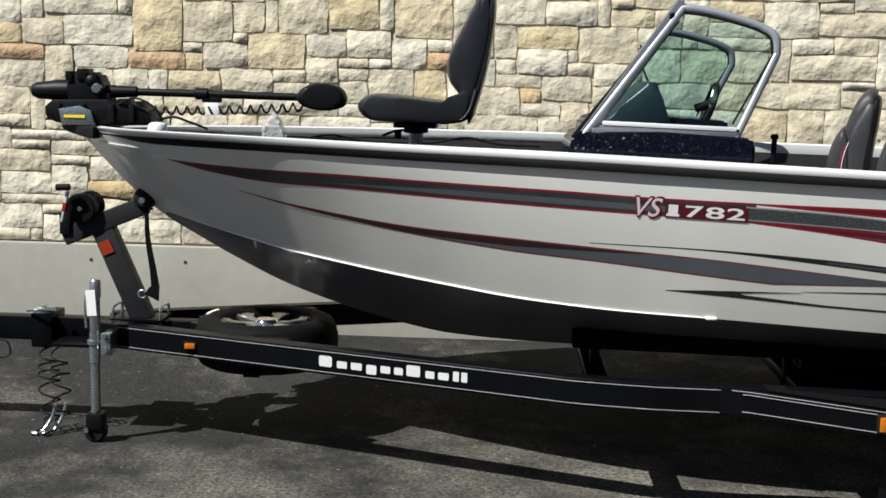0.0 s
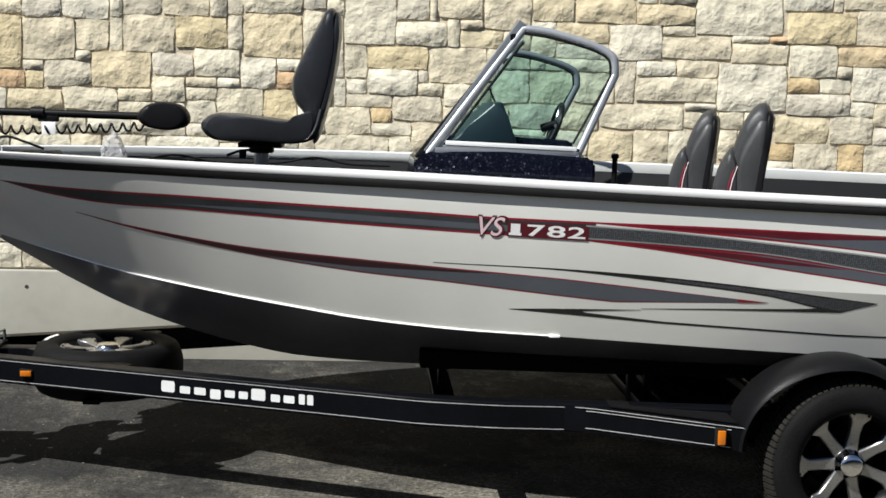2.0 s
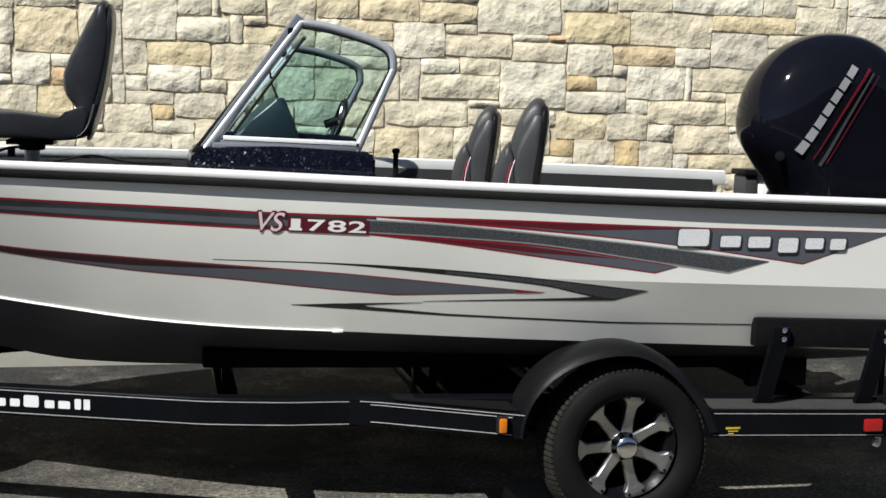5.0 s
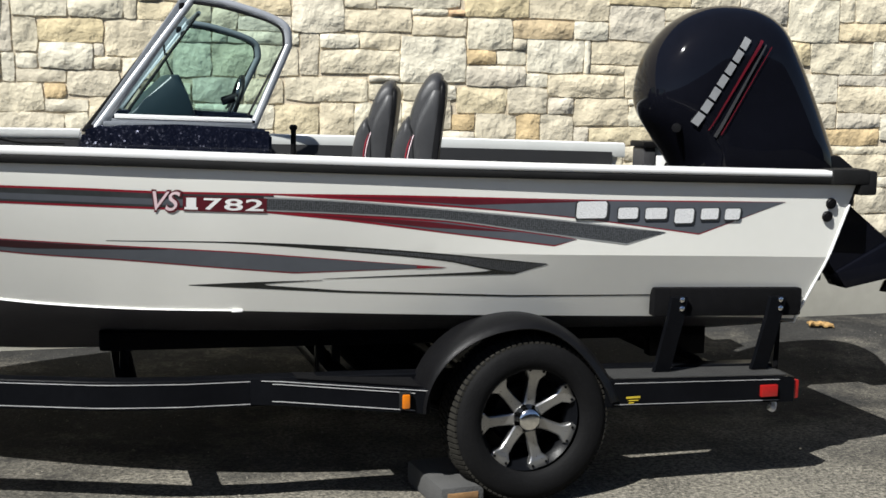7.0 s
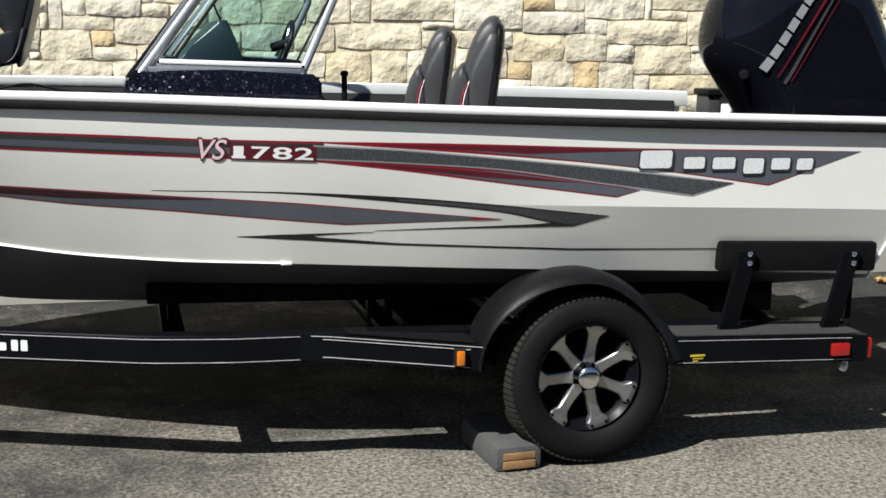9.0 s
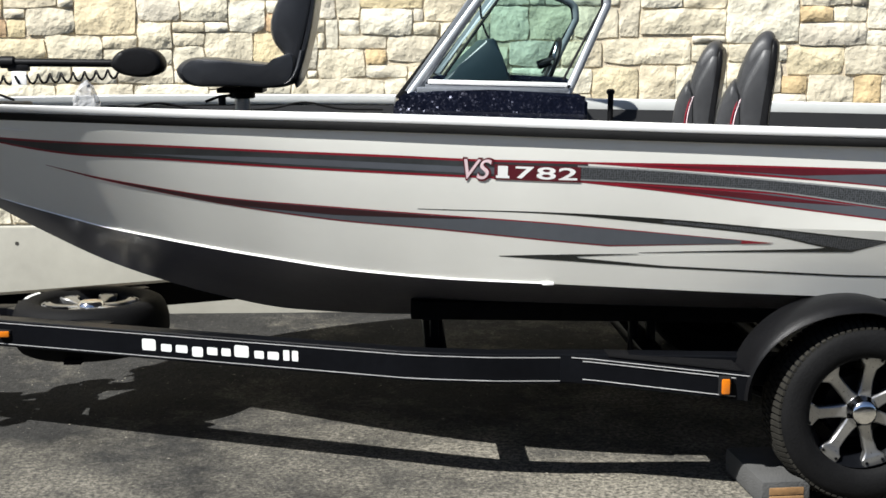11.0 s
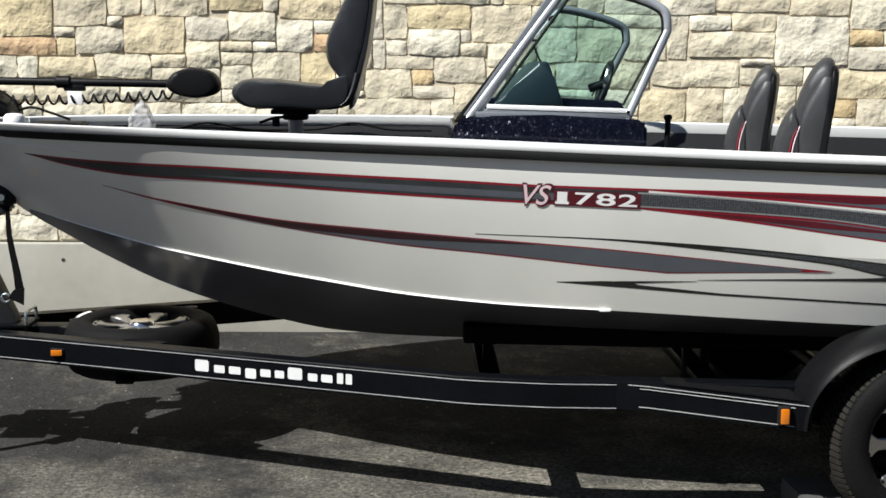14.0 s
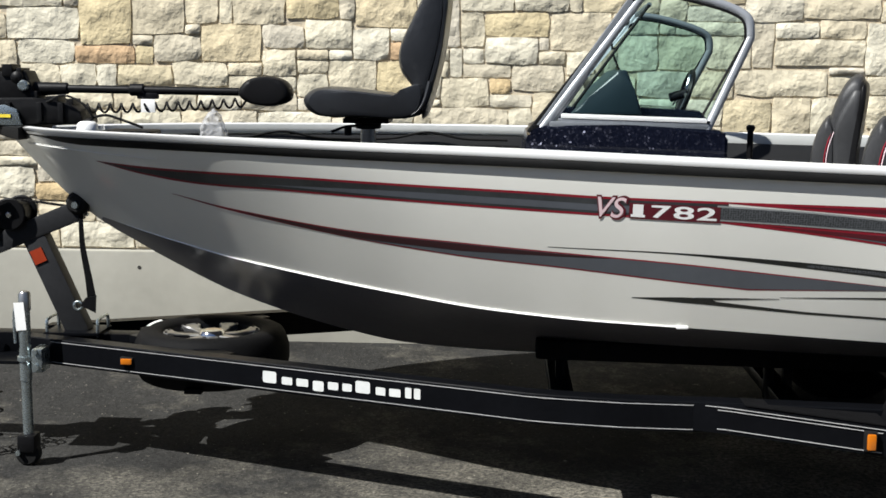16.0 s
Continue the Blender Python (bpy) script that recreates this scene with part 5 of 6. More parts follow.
# ---- pedestal seat on the fore deck ----
seat = thing("pedestal_seat", (0.015, 1.2, 1.305), "charcoal vinyl pedestal fishing seat on the fore deck", "seat")
part("seat_cushion", puff([(-0.235, 1.50), (-0.225, 1.545), (-0.16, 1.573), (0.0, 1.562), (0.13, 1.548), (0.185, 1.553), (0.225, 1.588), (0.272, 1.59), (0.276, 1.52), (0.245, 1.465), (0.15, 1.445), (0.0, 1.452), (-0.17, 1.455)], 1.2, 0.46, 3.2), VINYL, seat, "charcoal vinyl cushion")
part("backrest", puff([(0.235, 1.49), (0.214, 1.565), (0.166, 1.63), (0.152, 1.69), (0.166, 1.76), (0.222, 1.88), (0.278, 1.99), (0.308, 2.034), (0.340, 2.022), (0.346, 1.9), (0.326, 1.75), (0.288, 1.6), (0.258, 1.50)], 1.2, 0.42, 3.0), VINYL, seat, "charcoal vinyl backrest")
part("back_shell", puff([(0.248, 1.46), (0.290, 1.62), (0.325, 1.78), (0.347, 1.94), (0.343, 2.02), (0.360, 2.0), (0.358, 1.9), (0.330, 1.7), (0.285, 1.52), (0.262, 1.46)], 1.2, 0.41, 3.0), VINYL, seat)
part("hinge_arm", tube(smooth_line([(0.14, 0.99, 1.462), (0.22, 0.985, 1.47), (0.262, 0.99, 1.52), (0.285, 0.995, 1.60)], 6), 0.009, 8), VINYL, seat)
part("post", cyl((0.015, 1.2, 1.306), (0.015, 1.2, 1.42), 0.032), SATIN, seat, "grey steel post")
part("swivel", join(box((-0.08, 1.1, 1.425), (0.11, 1.3, 1.447), 0.006), cyl((0.015, 1.2, 1.40), (0.015, 1.2, 1.43), 0.055, bevel=0.006)), PLASTIC, seat)
part("release_lever", join(tube(smooth_line([(-0.02, 1.13, 1.415), (-0.07, 1.11, 1.41), (-0.125, 1.09, 1.39)], 5), 0.006, 8), cyl((-0.06, 1.12, 1.375), (-0.06, 1.12, 1.41), 0.016)), PLASTIC, seat)


# ---- cockpit seats ----
def swing(bm):
    """Turns a part of a cockpit seat a little about its post, drawing its back in."""
    for v in bm.verts:
        v.co.x -= 0.10 * max(0.0, v.co.x - 1.95)
    bm.transform(Matrix.Translation((2.0, 0.64, 0)) @ Matrix.Rotation(radians(-18), 4, "Z") @ Matrix.Translation((-2.0, -0.64, 0)))
    return bm


def cockpit_seat():
    s = thing("helm_seat", (2.0, 0.64, 0.822), "black and grey vinyl boat seat with red piping", "seat", "seats in the cockpit")
    part("backrest", swing(puff([(1.955, 1.14), (1.95, 1.30), (1.965, 1.42), (1.992, 1.52), (2.026, 1.60), (2.065, 1.655), (2.105, 1.674), (2.135, 1.655), (2.14, 1.58), (2.125, 1.42), (2.11, 1.30), (2.10, 1.14)], 0.64, 0.30, 2.6, 16, 0.66)), SEATVINYL, s, "charcoal vinyl backrest")
    part("side_bolster", swing(puff([(2.005, 1.14), (1.985, 1.26), (1.978, 1.36), (1.988, 1.44), (2.012, 1.51), (2.05, 1.58), (2.088, 1.64), (2.118, 1.655), (2.146, 1.63), (2.148, 1.54), (2.134, 1.42), (2.119, 1.30), (2.11, 1.14)], 0.64, 0.33, 2.4, 16, 0.5)), SEATVINYL, s, "black vinyl side bolster")
    part("front_bolster", swing(puff([(1.915, 1.14), (1.905, 1.26), (1.908, 1.34), (1.928, 1.42), (1.958, 1.475), (1.985, 1.49), (2.012, 1.44), (2.02, 1.30), (2.02, 1.14)], 0.64, 0.335, 3.0, 16, 0.66)), SEATVINYL, s, "charcoal vinyl bolster")
    line = smooth_line([(1.917, 0.485, 1.20), (1.917, 0.485, 1.30), (1.927, 0.485, 1.365), (1.945, 0.488, 1.42)], 6)
    part("piping", tube(line, 0.0028, 8), RED, s, "red piping")
    part("stitch_strip", tube([p + Vector((0.009, -0.001, 0)) for p in line], 0.0022, 8), PINK, s)
    part("back_shell", swing(puff([(2.07, 1.14), (2.082, 1.28), (2.10, 1.42), (2.118, 1.54), (2.125, 1.62), (2.136, 1.645), (2.154, 1.62), (2.149, 1.53), (2.134, 1.42), (2.119, 1.30), (2.114, 1.14)], 0.64, 0.336, 4.5, 16, 0.66)), PLASTIC, s, "black seat back shell")
    part("seat_cushion", puff([(1.60, 1.06), (1.60, 1.14), (1.66, 1.17), (1.92, 1.16), (1.99, 1.14), (1.98, 1.05), (1.8, 1.03)], 0.64, 0.42, 3.2), SEATVINYL, s)
    part("pedestal", cyl((1.85, 0.64, 0.765), (1.85, 0.64, 1.05), 0.05), SATIN, s)
    return s


helm = cockpit_seat()
copy_thing(helm, Matrix.Translation((2.08, 1.72, 0.792)))

# ---- outboard ----
motor = thing("outboard_motor", (3.85, 1.2, 1.05), "glossy black outboard motor with red flashes on the transom", "motor")
COWL_LINE = [(3.56, 1.10), (3.49, 1.245), (3.40, 1.37), (3.31, 1.50), (3.285, 1.62), (3.33, 1.79), (3.44, 1.93), (3.58, 2.01), (3.72, 2.035), (3.87, 2.02), (4.0, 1.95), (4.10, 1.80), (4.20, 1.60), (4.29, 1.40), (4.36, 1.22), (4.34, 1.08), (4.1, 1.05), (3.8, 1.05)]
part("cowl", puff(COWL_LINE, 1.2, 0.50, 2.3, 24, 0.45, 6), COWL, motor, "gloss black cowl")


def cowl_skin(x, z, lift):
    """Rough near face of the cowl, bulging towards the middle."""
    dx, dz = (x - 3.80) / 0.52, (z - 1.60) / 0.44
    k = min(0.97, math.sqrt(dx * dx + dz * dz))
    f = (max(k, 0.45) - 0.45) / 0.55
    return Vector((x, 1.2 - 0.25 * max(0.0, 1 - f ** 2.3) ** (1 / 2.3) - 0.004 - lift, z))


def cowl_patch(a, b, w0, w1, lift, material, name, n=14):
    """A strip on the cowl from a to b in (x, z), w0 to w1 wide."""
    a, b = Vector(a), Vector(b)
    side = Vector((-(b - a).y, (b - a).x)).normalized()
    loops = []
    for i in range(n + 1):
        p, w = a.lerp(b, i / n), w0 + (w1 - w0) * i / n
        loops.append([cowl_skin(*(p + side * w * s), lift) for s in (-0.5, 0.0, 0.5)])
    return part(name, rings(loops, closed=False), material, motor)


for k in range(7):
    a = Vector((3.462, 1.455)).lerp(Vector((3.728, 1.872)), k / 7 + 0.012)
    b = Vector((3.462, 1.455)).lerp(Vector((3.728, 1.872)), (k + 1) / 7 - 0.012)
    cowl_patch(a, b, 0.043 - 0.001 * k, 0.042 - 0.001 * k, 0.004, MARKGREY, "mark_block", 3)
cowl_patch((3.535, 1.43), (3.80, 1.86), 0.006, 0.016, 0.004, MAROON_RED, "red_flash")
cowl_patch((3.57, 1.40), (3.82, 1.84), 0.018, 0.008, 0.004, VINYL_GREY, "silver_flash")
cowl_patch((3.60, 1.41), (3.85, 1.83), 0.006, 0.004, 0.004, MAROON_RED, "red_flash")
part("cowl_latch", lathe([(0.022, 0), (0.022, 0.006), (0.0, 0.008)], cowl_skin(3.40, 1.44, -0.01), (-0.4, -1, 0), 20), PLASTIC, motor)
part("lower_cowl", prism([(3.535, 1.02), (3.53, 1.24), (3.56, 1.31), (4.30, 1.31), (4.40, 1.24), (4.40, 1.05)], 1.0, 1.40, 0.02), PLASTIC, motor, "black lower cowl")
part("midsection", rings([[(3.98, 1.10, 1.16), (4.24, 1.10, 1.20), (4.24, 1.30, 1.20), (3.98, 1.30, 1.16)], [(4.26, 1.12, 0.86), (4.52, 1.13, 1.00), (4.52, 1.27, 1.00), (4.26, 1.28, 0.86)], [(4.42, 1.14, 0.68), (4.80, 1.15, 0.80), (4.80, 1.25, 0.80), (4.42, 1.26, 0.68)]]), COWL, motor, "gloss black leg")
part("cavitation_plate", prism([(4.40, 0.70), (4.46, 0.612), (4.95, 0.70), (5.05, 0.78), (4.80, 0.90)], 1.12, 1.28, 0.01), COWL, motor)
part("gearcase", lathe([(0.0, 0), (0.035, 0.05), (0.055, 0.15), (0.055, 0.4), (0.04, 0.5), (0.0, 0.51)], (4.72, 1.2, 0.58), (0.8, 0, 0.35), 24), COWL, motor)
part("transom_bracket", join(box((3.70, 1.02, 0.80), (3.86, 1.08, 1.28), 0.01), box((3.70, 1.32, 0.80), (3.86, 1.38, 1.28), 0.01), cyl((3.85, 1.0, 1.24), (3.85, 1.4, 1.24), 0.03)), PLASTIC, motor)
part("swivel_bracket", rings([[(3.84, 1.09, 1.30), (4.02, 1.09, 1.30), (4.02, 1.31, 1.30), (3.84, 1.31, 1.30)], [(4.05, 1.12, 0.82), (4.28, 1.12, 0.88), (4.28, 1.28, 0.88), (4.05, 1.28, 0.82)]]), PLASTIC, motor)
# rigging hose and tilt ram
part("tilt_ram", cyl((3.87, 1.2, 0.82), (4.15, 1.2, 1.06), 0.025), PLASTIC, motor)

# ---- loose things on the ground ----
chock = thing("wheel_chock", (2.03, 0.27, 0.0), "wooden block wrapped in grey felt, wedged before the tyre", "wheel chock")
bm = box((-0.092, -0.20, 0.0), (0.092, 0.20, 0.098), 0.024)
bm.transform(pose(2.025, 0.215, 0.0, 0, 0, 4))
part("felt_wrap", bm, FELT, chock, "grey felt wrapping")
for z0, z1, d in ((0.012, 0.042, 0.206), (0.045, 0.074, 0.203)):
    bm = box((-0.064, -d, z0), (0.064, -0.15, z1), 0.005)
    bm.transform(pose(2.025, 0.215, 0.0, 0, 0, 4))
    part("wood_end", bm, WOOD, chock, "raw sawn wood end")

bark = bmesh.new()
bmesh.ops.create_grid(bark, x_segments=10, y_segments=5, size=0.5)
for v in bark.verts:
    v.co = Vector((v.co.x * 0.16, v.co.y * 0.07, 0.02 + 0.02 * noise.noise(v.co * 5) - 0.05 * v.co.y ** 2 * 0.07))
bmesh.ops.solidify(bark, geom=bark.faces[:], thickness=0.012)
bark.transform(pose(5.33, 2.62, ground_z(2.62) + 0.008, 4, 6, -12))
tagged(part("bark_piece", bark, BARK), "curled piece of dry yellow-brown bark on the asphalt", "bark")

# wiring and safety cables hanging at the hinge of the tongue
cables = thing("coiled_cable", (-1.62, 1.1, 0.02), "black coiled trailer cables hanging from the tongue hinge", "cable")
for j, (x0, y0, amp, turns) in enumerate(((-1.66, 1.10, 0.05, 5.5), (-1.60, 1.08, 0.045, 4.5))):
    pts = []
    for i in range(150):
        u = i / 149
        pts.append((x0 + 0.03 * u + amp * math.cos(turns * 2 * math.pi * u + j) * (0.6 + 0.4 * math.sin(3 * u)), y0 - 0.05 * u + 0.035 * math.sin(turns * 2 * math.pi * u + j), 0.40 - 0.34 * u - 0.02 * math.sin(9 * u)))
    pts += [(x0 + 0.02, y0 - 0.10, 0.03), (x0 - 0.03, y0 - 0.14, 0.012)]
    part("cable", tube(pts, 0.0048, 6), RUBBER, cables)
for j, (dx, dz) in enumerate(((0.0, 0), (0.05, 0.01))):
    part("safety_hook", tube(smooth_line([(-1.60 + dx, 1.03, 0.13 + dz), (-1.615 + dx, 1.02, 0.07 + dz), (-1.65 + dx, 0.99, 0.014), (-1.69 + dx, 0.97, 0.012), (-1.66 + dx, 0.96, 0.012)], 6), 0.008, 8), ZINC, cables, "zinc-plated safety hook")
part("loop_cable", tube(smooth_line([(-1.98, 1.12, 0.40), (-1.90, 1.10, 0.33), (-1.84, 1.11, 0.34), (-1.86, 1.12, 0.40), (-1.95, 1.13, 0.405)], 8), 0.005, 6), RUBBER, cables)

# ---- loose grit on the asphalt ----
def scatter_gravel():
    """Chips and grit lying on the asphalt, thickest where the dust has gathered before the wheel."""
    rng = random.Random(5)
    verts, faces = [], []
    shape = [(1, 0, 0), (0, 1, 0), (-1, 0, 0), (0, -1, 0), (0, 0, 0.8), (0, 0, -0.4)]
    tris = [(0, 1, 4), (1, 2, 4), (2, 3, 4), (3, 0, 4)]
    for k in range(5200):
        if k % 3:
            x, y = rng.gauss(3.0, 1.5), rng.gauss(-0.55, 0.55)
        else:
            x, y = rng.uniform(-3.5, 6.5), rng.uniform(-2.0, 2.85)
        r = 0.002 + 0.0055 * rng.random() ** 4
        a, c = rng.uniform(0, 6.28), ground_z(y)
        base = len(verts)
        for px, py, pz in shape:
            s = r * rng.uniform(0.6, 1.25)
            verts.append((x + (px * math.cos(a) - py * math.sin(a)) * s, y + (px * math.sin(a) + py * math.cos(a)) * s * 0.8, c + pz * s))
        faces += [tuple(base + q for q in t) for t in tris]
    me = bpy.data.meshes.new("gravel")
    me.from_pydata(verts, [], faces)
    me.materials.append(GRIT)
    tagged(new("gravel", me), "pale grit and chips scattered over the asphalt", "gravel", kind="stuff")


scatter_gravel()


# ---- stones of the wall ----
UNIT = 0.015
WX, WZ = -3.3, 0.618
NX, NZ = 654, 130
# known stones of each bay: near corner, width and height
BAY_1 = [(-2.72, 0.62, 0.25, 0.07), (-2.71, 0.69, 0.32, 0.16), (-2.70, 1.04, 0.38, 0.13), (-2.67, 1.17, 0.11, 0.14), (-2.66, 1.55, 0.29, 0.16), (-2.66, 1.40, 0.22, 0.15), (-2.66, 1.31, 0.20, 0.08),
         (-2.65, 1.81, 0.13, 0.12), (-2.61, 1.93, 0.12, 0.12), (-2.61, 1.72, 0.25, 0.09), (-2.61, 0.91, 0.28, 0.13), (-2.61, 0.84, 0.42, 0.07), (-2.56, 1.17, 0.23, 0.06), (-2.53, 1.23, 0.38, 0.05),
         (-2.50, 1.97, 0.12, 0.09), (-2.49, 1.81, 0.26, 0.15), (-2.46, 0.62, 0.08, 0.07), (-2.45, 1.32, 0.10, 0.15), (-2.39, 0.63, 0.18, 0.15), (-2.38, 0.77, 0.13, 0.07), (-2.36, 1.60, 0.19, 0.21),
         (-2.35, 1.29, 0.17, 0.07), (-2.33, 1.98, 0.42, 0.11), (-2.33, 1.08, 0.25, 0.06)]
BAY_2 = [(-2.32, 1.14, 0.28, 0.09), (-2.32, 0.91, 0.22, 0.17), (-2.23, 1.82, 0.40, 0.16), (-2.17, 1.68, 0.32, 0.13), (-2.15, 1.57, 0.22, 0.10), (-2.10, 0.89, 0.31, 0.11), (-2.08, 1.00, 0.23, 0.14),
         (-2.05, 0.77, 0.26, 0.12), (-1.93, 1.57, 0.21, 0.10), (-1.93, 0.62, 0.40, 0.15), (-1.91, 1.98, 0.08, 0.12), (-1.89, 1.32, 0.29, 0.10), (-1.88, 1.42, 0.24, 0.09), (-1.86, 1.68, 0.36, 0.09),
         (-1.82, 1.78, 0.31, 0.28), (-1.72, 1.56, 0.12, 0.11), (-1.64, 1.43, 0.24, 0.09), (-1.60, 1.56, 0.31, 0.11), (-1.59, 1.33, 0.34, 0.09), (-1.53, 0.63, 0.31, 0.13), (-1.51, 1.83, 0.29, 0.22),
         (-1.50, 1.68, 0.11, 0.09), (-1.50, 1.77, 0.11, 0.05), (-1.41, 1.44, 0.25, 0.09)]
BAY_3 = [(-1.39, 1.68, 0.25, 0.15), (-1.29, 1.56, 0.32, 0.13), (-1.25, 1.33, 0.19, 0.08), (-1.22, 1.90, 0.19, 0.15), (-1.21, 1.83, 0.09, 0.06), (-1.15, 1.41, 0.25, 0.12), (-1.12, 1.67, 0.33, 0.22),
         (-1.07, 1.33, 0.26, 0.08), (-1.02, 1.90, 0.07, 0.16), (-0.98, 1.54, 0.20, 0.07), (-0.96, 1.90, 0.30, 0.17), (-0.96, 1.61, 0.16, 0.06), (-0.90, 1.41, 0.32, 0.08), (-0.81, 1.34, 0.39, 0.07),
         (-0.78, 1.76, 0.23, 0.14), (-0.78, 1.61, 0.20, 0.14), (-0.65, 1.92, 0.31, 0.16), (-0.58, 1.62, 0.16, 0.08), (-0.58, 1.41, 0.15, 0.08), (-0.57, 1.70, 0.15, 0.06), (-0.56, 1.49, 0.15, 0.13),
         (-0.54, 1.76, 0.26, 0.16), (-0.42, 1.54, 0.27, 0.16), (-0.41, 1.70, 0.14, 0.06)]
BAY_4 = [(-0.34, 1.92, 0.09, 0.17), (-0.27, 1.70, 0.20, 0.17), (-0.25, 1.88, 0.34, 0.23), (-0.14, 1.55, 0.20, 0.15), (-0.06, 1.81, 0.13, 0.06), (-0.06, 1.70, 0.12, 0.11), (0.06, 1.52, 0.14, 0.18),
         (0.09, 1.88, 0.14, 0.25), (0.20, 1.34, 0.40, 0.10), (0.23, 1.78, 0.10, 0.33), (0.24, 1.45, 0.25, 0.15), (0.30, 1.61, 0.05, 0.16), (0.32, 1.78, 0.14, 0.18), (0.34, 1.97, 0.29, 0.25),
         (0.35, 1.70, 0.09, 0.08), (0.36, 1.61, 0.25, 0.08), (0.46, 1.85, 0.34, 0.12), (0.46, 1.70, 0.29, 0.14), (0.50, 1.53, 0.10, 0.06), (0.50, 1.44, 0.22, 0.08), (0.60, 1.35, 0.13, 0.09),
         (0.60, 2.12, 0.22, 0.10), (0.61, 1.53, 0.28, 0.16), (0.64, 1.97, 0.29, 0.15)]
BAY_5 = [(0.74, 1.38, 0.15, 0.16), (0.76, 1.77, 0.06, 0.07), (0.76, 1.70, 0.15, 0.05), (0.82, 1.76, 0.34, 0.21), (0.83, 2.13, 0.04, 0.10), (0.87, 2.13, 0.25, 0.12), (0.91, 1.62, 0.18, 0.13),
         (0.92, 1.98, 0.09, 0.13), (0.92, 1.38, 0.39, 0.12), (0.93, 1.51, 0.37, 0.17), (1.00, 2.08, 0.14, 0.05), (1.01, 1.97, 0.22, 0.10), (1.14, 2.09, 0.28, 0.18), (1.19, 1.85, 0.24, 0.12),
         (1.23, 1.68, 0.20, 0.17), (1.31, 1.52, 0.23, 0.13), (1.32, 1.39, 0.46, 0.12), (1.42, 2.14, 0.26, 0.10), (1.42, 2.08, 0.16, 0.06), (1.43, 1.66, 0.25, 0.17), (1.43, 1.93, 0.15, 0.13),
         (1.54, 1.85, 0.39, 0.08), (1.58, 2.02, 0.29, 0.10), (1.58, 1.92, 0.31, 0.09)]
BAY_6 = [(1.65, 1.51, 0.19, 0.14), (1.68, 2.14, 0.35, 0.12), (1.68, 1.67, 0.25, 0.17), (1.79, 1.34, 0.25, 0.18), (1.84, 1.52, 0.50, 0.18), (1.89, 1.93, 0.32, 0.20), (1.94, 1.71, 0.11, 0.21),
         (2.05, 2.15, 0.35, 0.10), (2.05, 1.34, 0.21, 0.18), (2.06, 1.85, 0.24, 0.08), (2.06, 1.70, 0.48, 0.14), (2.21, 2.26, 0.18, 0.05), (2.21, 2.08, 0.18, 0.05), (2.22, 1.95, 0.40, 0.12),
         (2.26, 1.34, 0.21, 0.18), (2.30, 1.85, 0.23, 0.09), (2.35, 1.64, 0.20, 0.05), (2.35, 1.53, 0.21, 0.11), (2.40, 2.09, 0.52, 0.21), (2.48, 1.35, 0.09, 0.18), (2.54, 1.65, 0.42, 0.28),
         (2.57, 1.55, 0.13, 0.09), (2.57, 1.42, 0.11, 0.12), (2.63, 2.05, 0.22, 0.04)]
BAY_7 = [(2.63, 1.93, 0.33, 0.12), (2.69, 1.42, 0.19, 0.11), (2.71, 1.54, 0.19, 0.10), (2.85, 2.06, 0.10, 0.03), (2.88, 1.36, 0.14, 0.09), (2.89, 1.30, 0.14, 0.06), (2.91, 1.46, 0.33, 0.16),
         (2.92, 2.26, 0.29, 0.09), (2.93, 2.05, 0.43, 0.18), (2.97, 1.63, 0.39, 0.12), (2.98, 1.85, 0.29, 0.19), (2.98, 1.76, 0.17, 0.09), (3.03, 1.29, 0.25, 0.16), (3.16, 1.77, 0.20, 0.08),
         (3.22, 2.25, 0.06, 0.11), (3.24, 1.46, 0.27, 0.16), (3.27, 1.93, 0.40, 0.13), (3.27, 1.86, 0.08, 0.07), (3.28, 2.26, 0.35, 0.11), (3.30, 1.30, 0.17, 0.15), (3.36, 1.71, 0.39, 0.21),
         (3.37, 1.61, 0.13, 0.09), (3.38, 2.05, 0.52, 0.21), (3.47, 1.30, 0.22, 0.18)]
BAY_8 = [(3.51, 1.57, 0.51, 0.14), (3.52, 1.50, 0.15, 0.06), (3.64, 2.26, 0.59, 0.13), (3.68, 1.94, 0.22, 0.11), (3.69, 1.39, 0.36, 0.18), (3.70, 1.30, 0.09, 0.08), (3.75, 1.72, 0.04, 0.20),
         (3.80, 1.78, 0.43, 0.13), (3.80, 1.29, 0.43, 0.09), (3.81, 1.71, 0.21, 0.06), (3.91, 2.15, 0.55, 0.11), (3.92, 1.92, 0.35, 0.23), (4.04, 1.58, 0.21, 0.20), (4.06, 1.52, 0.19, 0.04),
         (4.07, 1.38, 0.19, 0.14), (5.21, 1.82, 0.16, 0.14), (5.23, 1.96, 0.36, 0.25), (5.38, 1.55, 0.23, 0.18), (5.39, 1.74, 0.47, 0.22), (5.43, 1.39, 0.18, 0.16), (5.55, 1.26, 0.39, 0.12),
         (5.59, 2.10, 0.13, 0.12), (5.59, 1.21, 0.45, 0.06), (5.61, 1.97, 0.49, 0.12)]
BAY_9 = [(5.61, 1.68, 0.51, 0.06), (5.61, 1.49, 0.58, 0.18), (5.61, 1.08, 0.42, 0.13), (5.62, 1.38, 0.32, 0.10), (5.72, 2.11, 0.42, 0.12), (5.87, 1.79, 0.11, 0.18), (5.95, 1.32, 0.34, 0.17),
         (5.99, 1.69, 0.36, 0.29)]
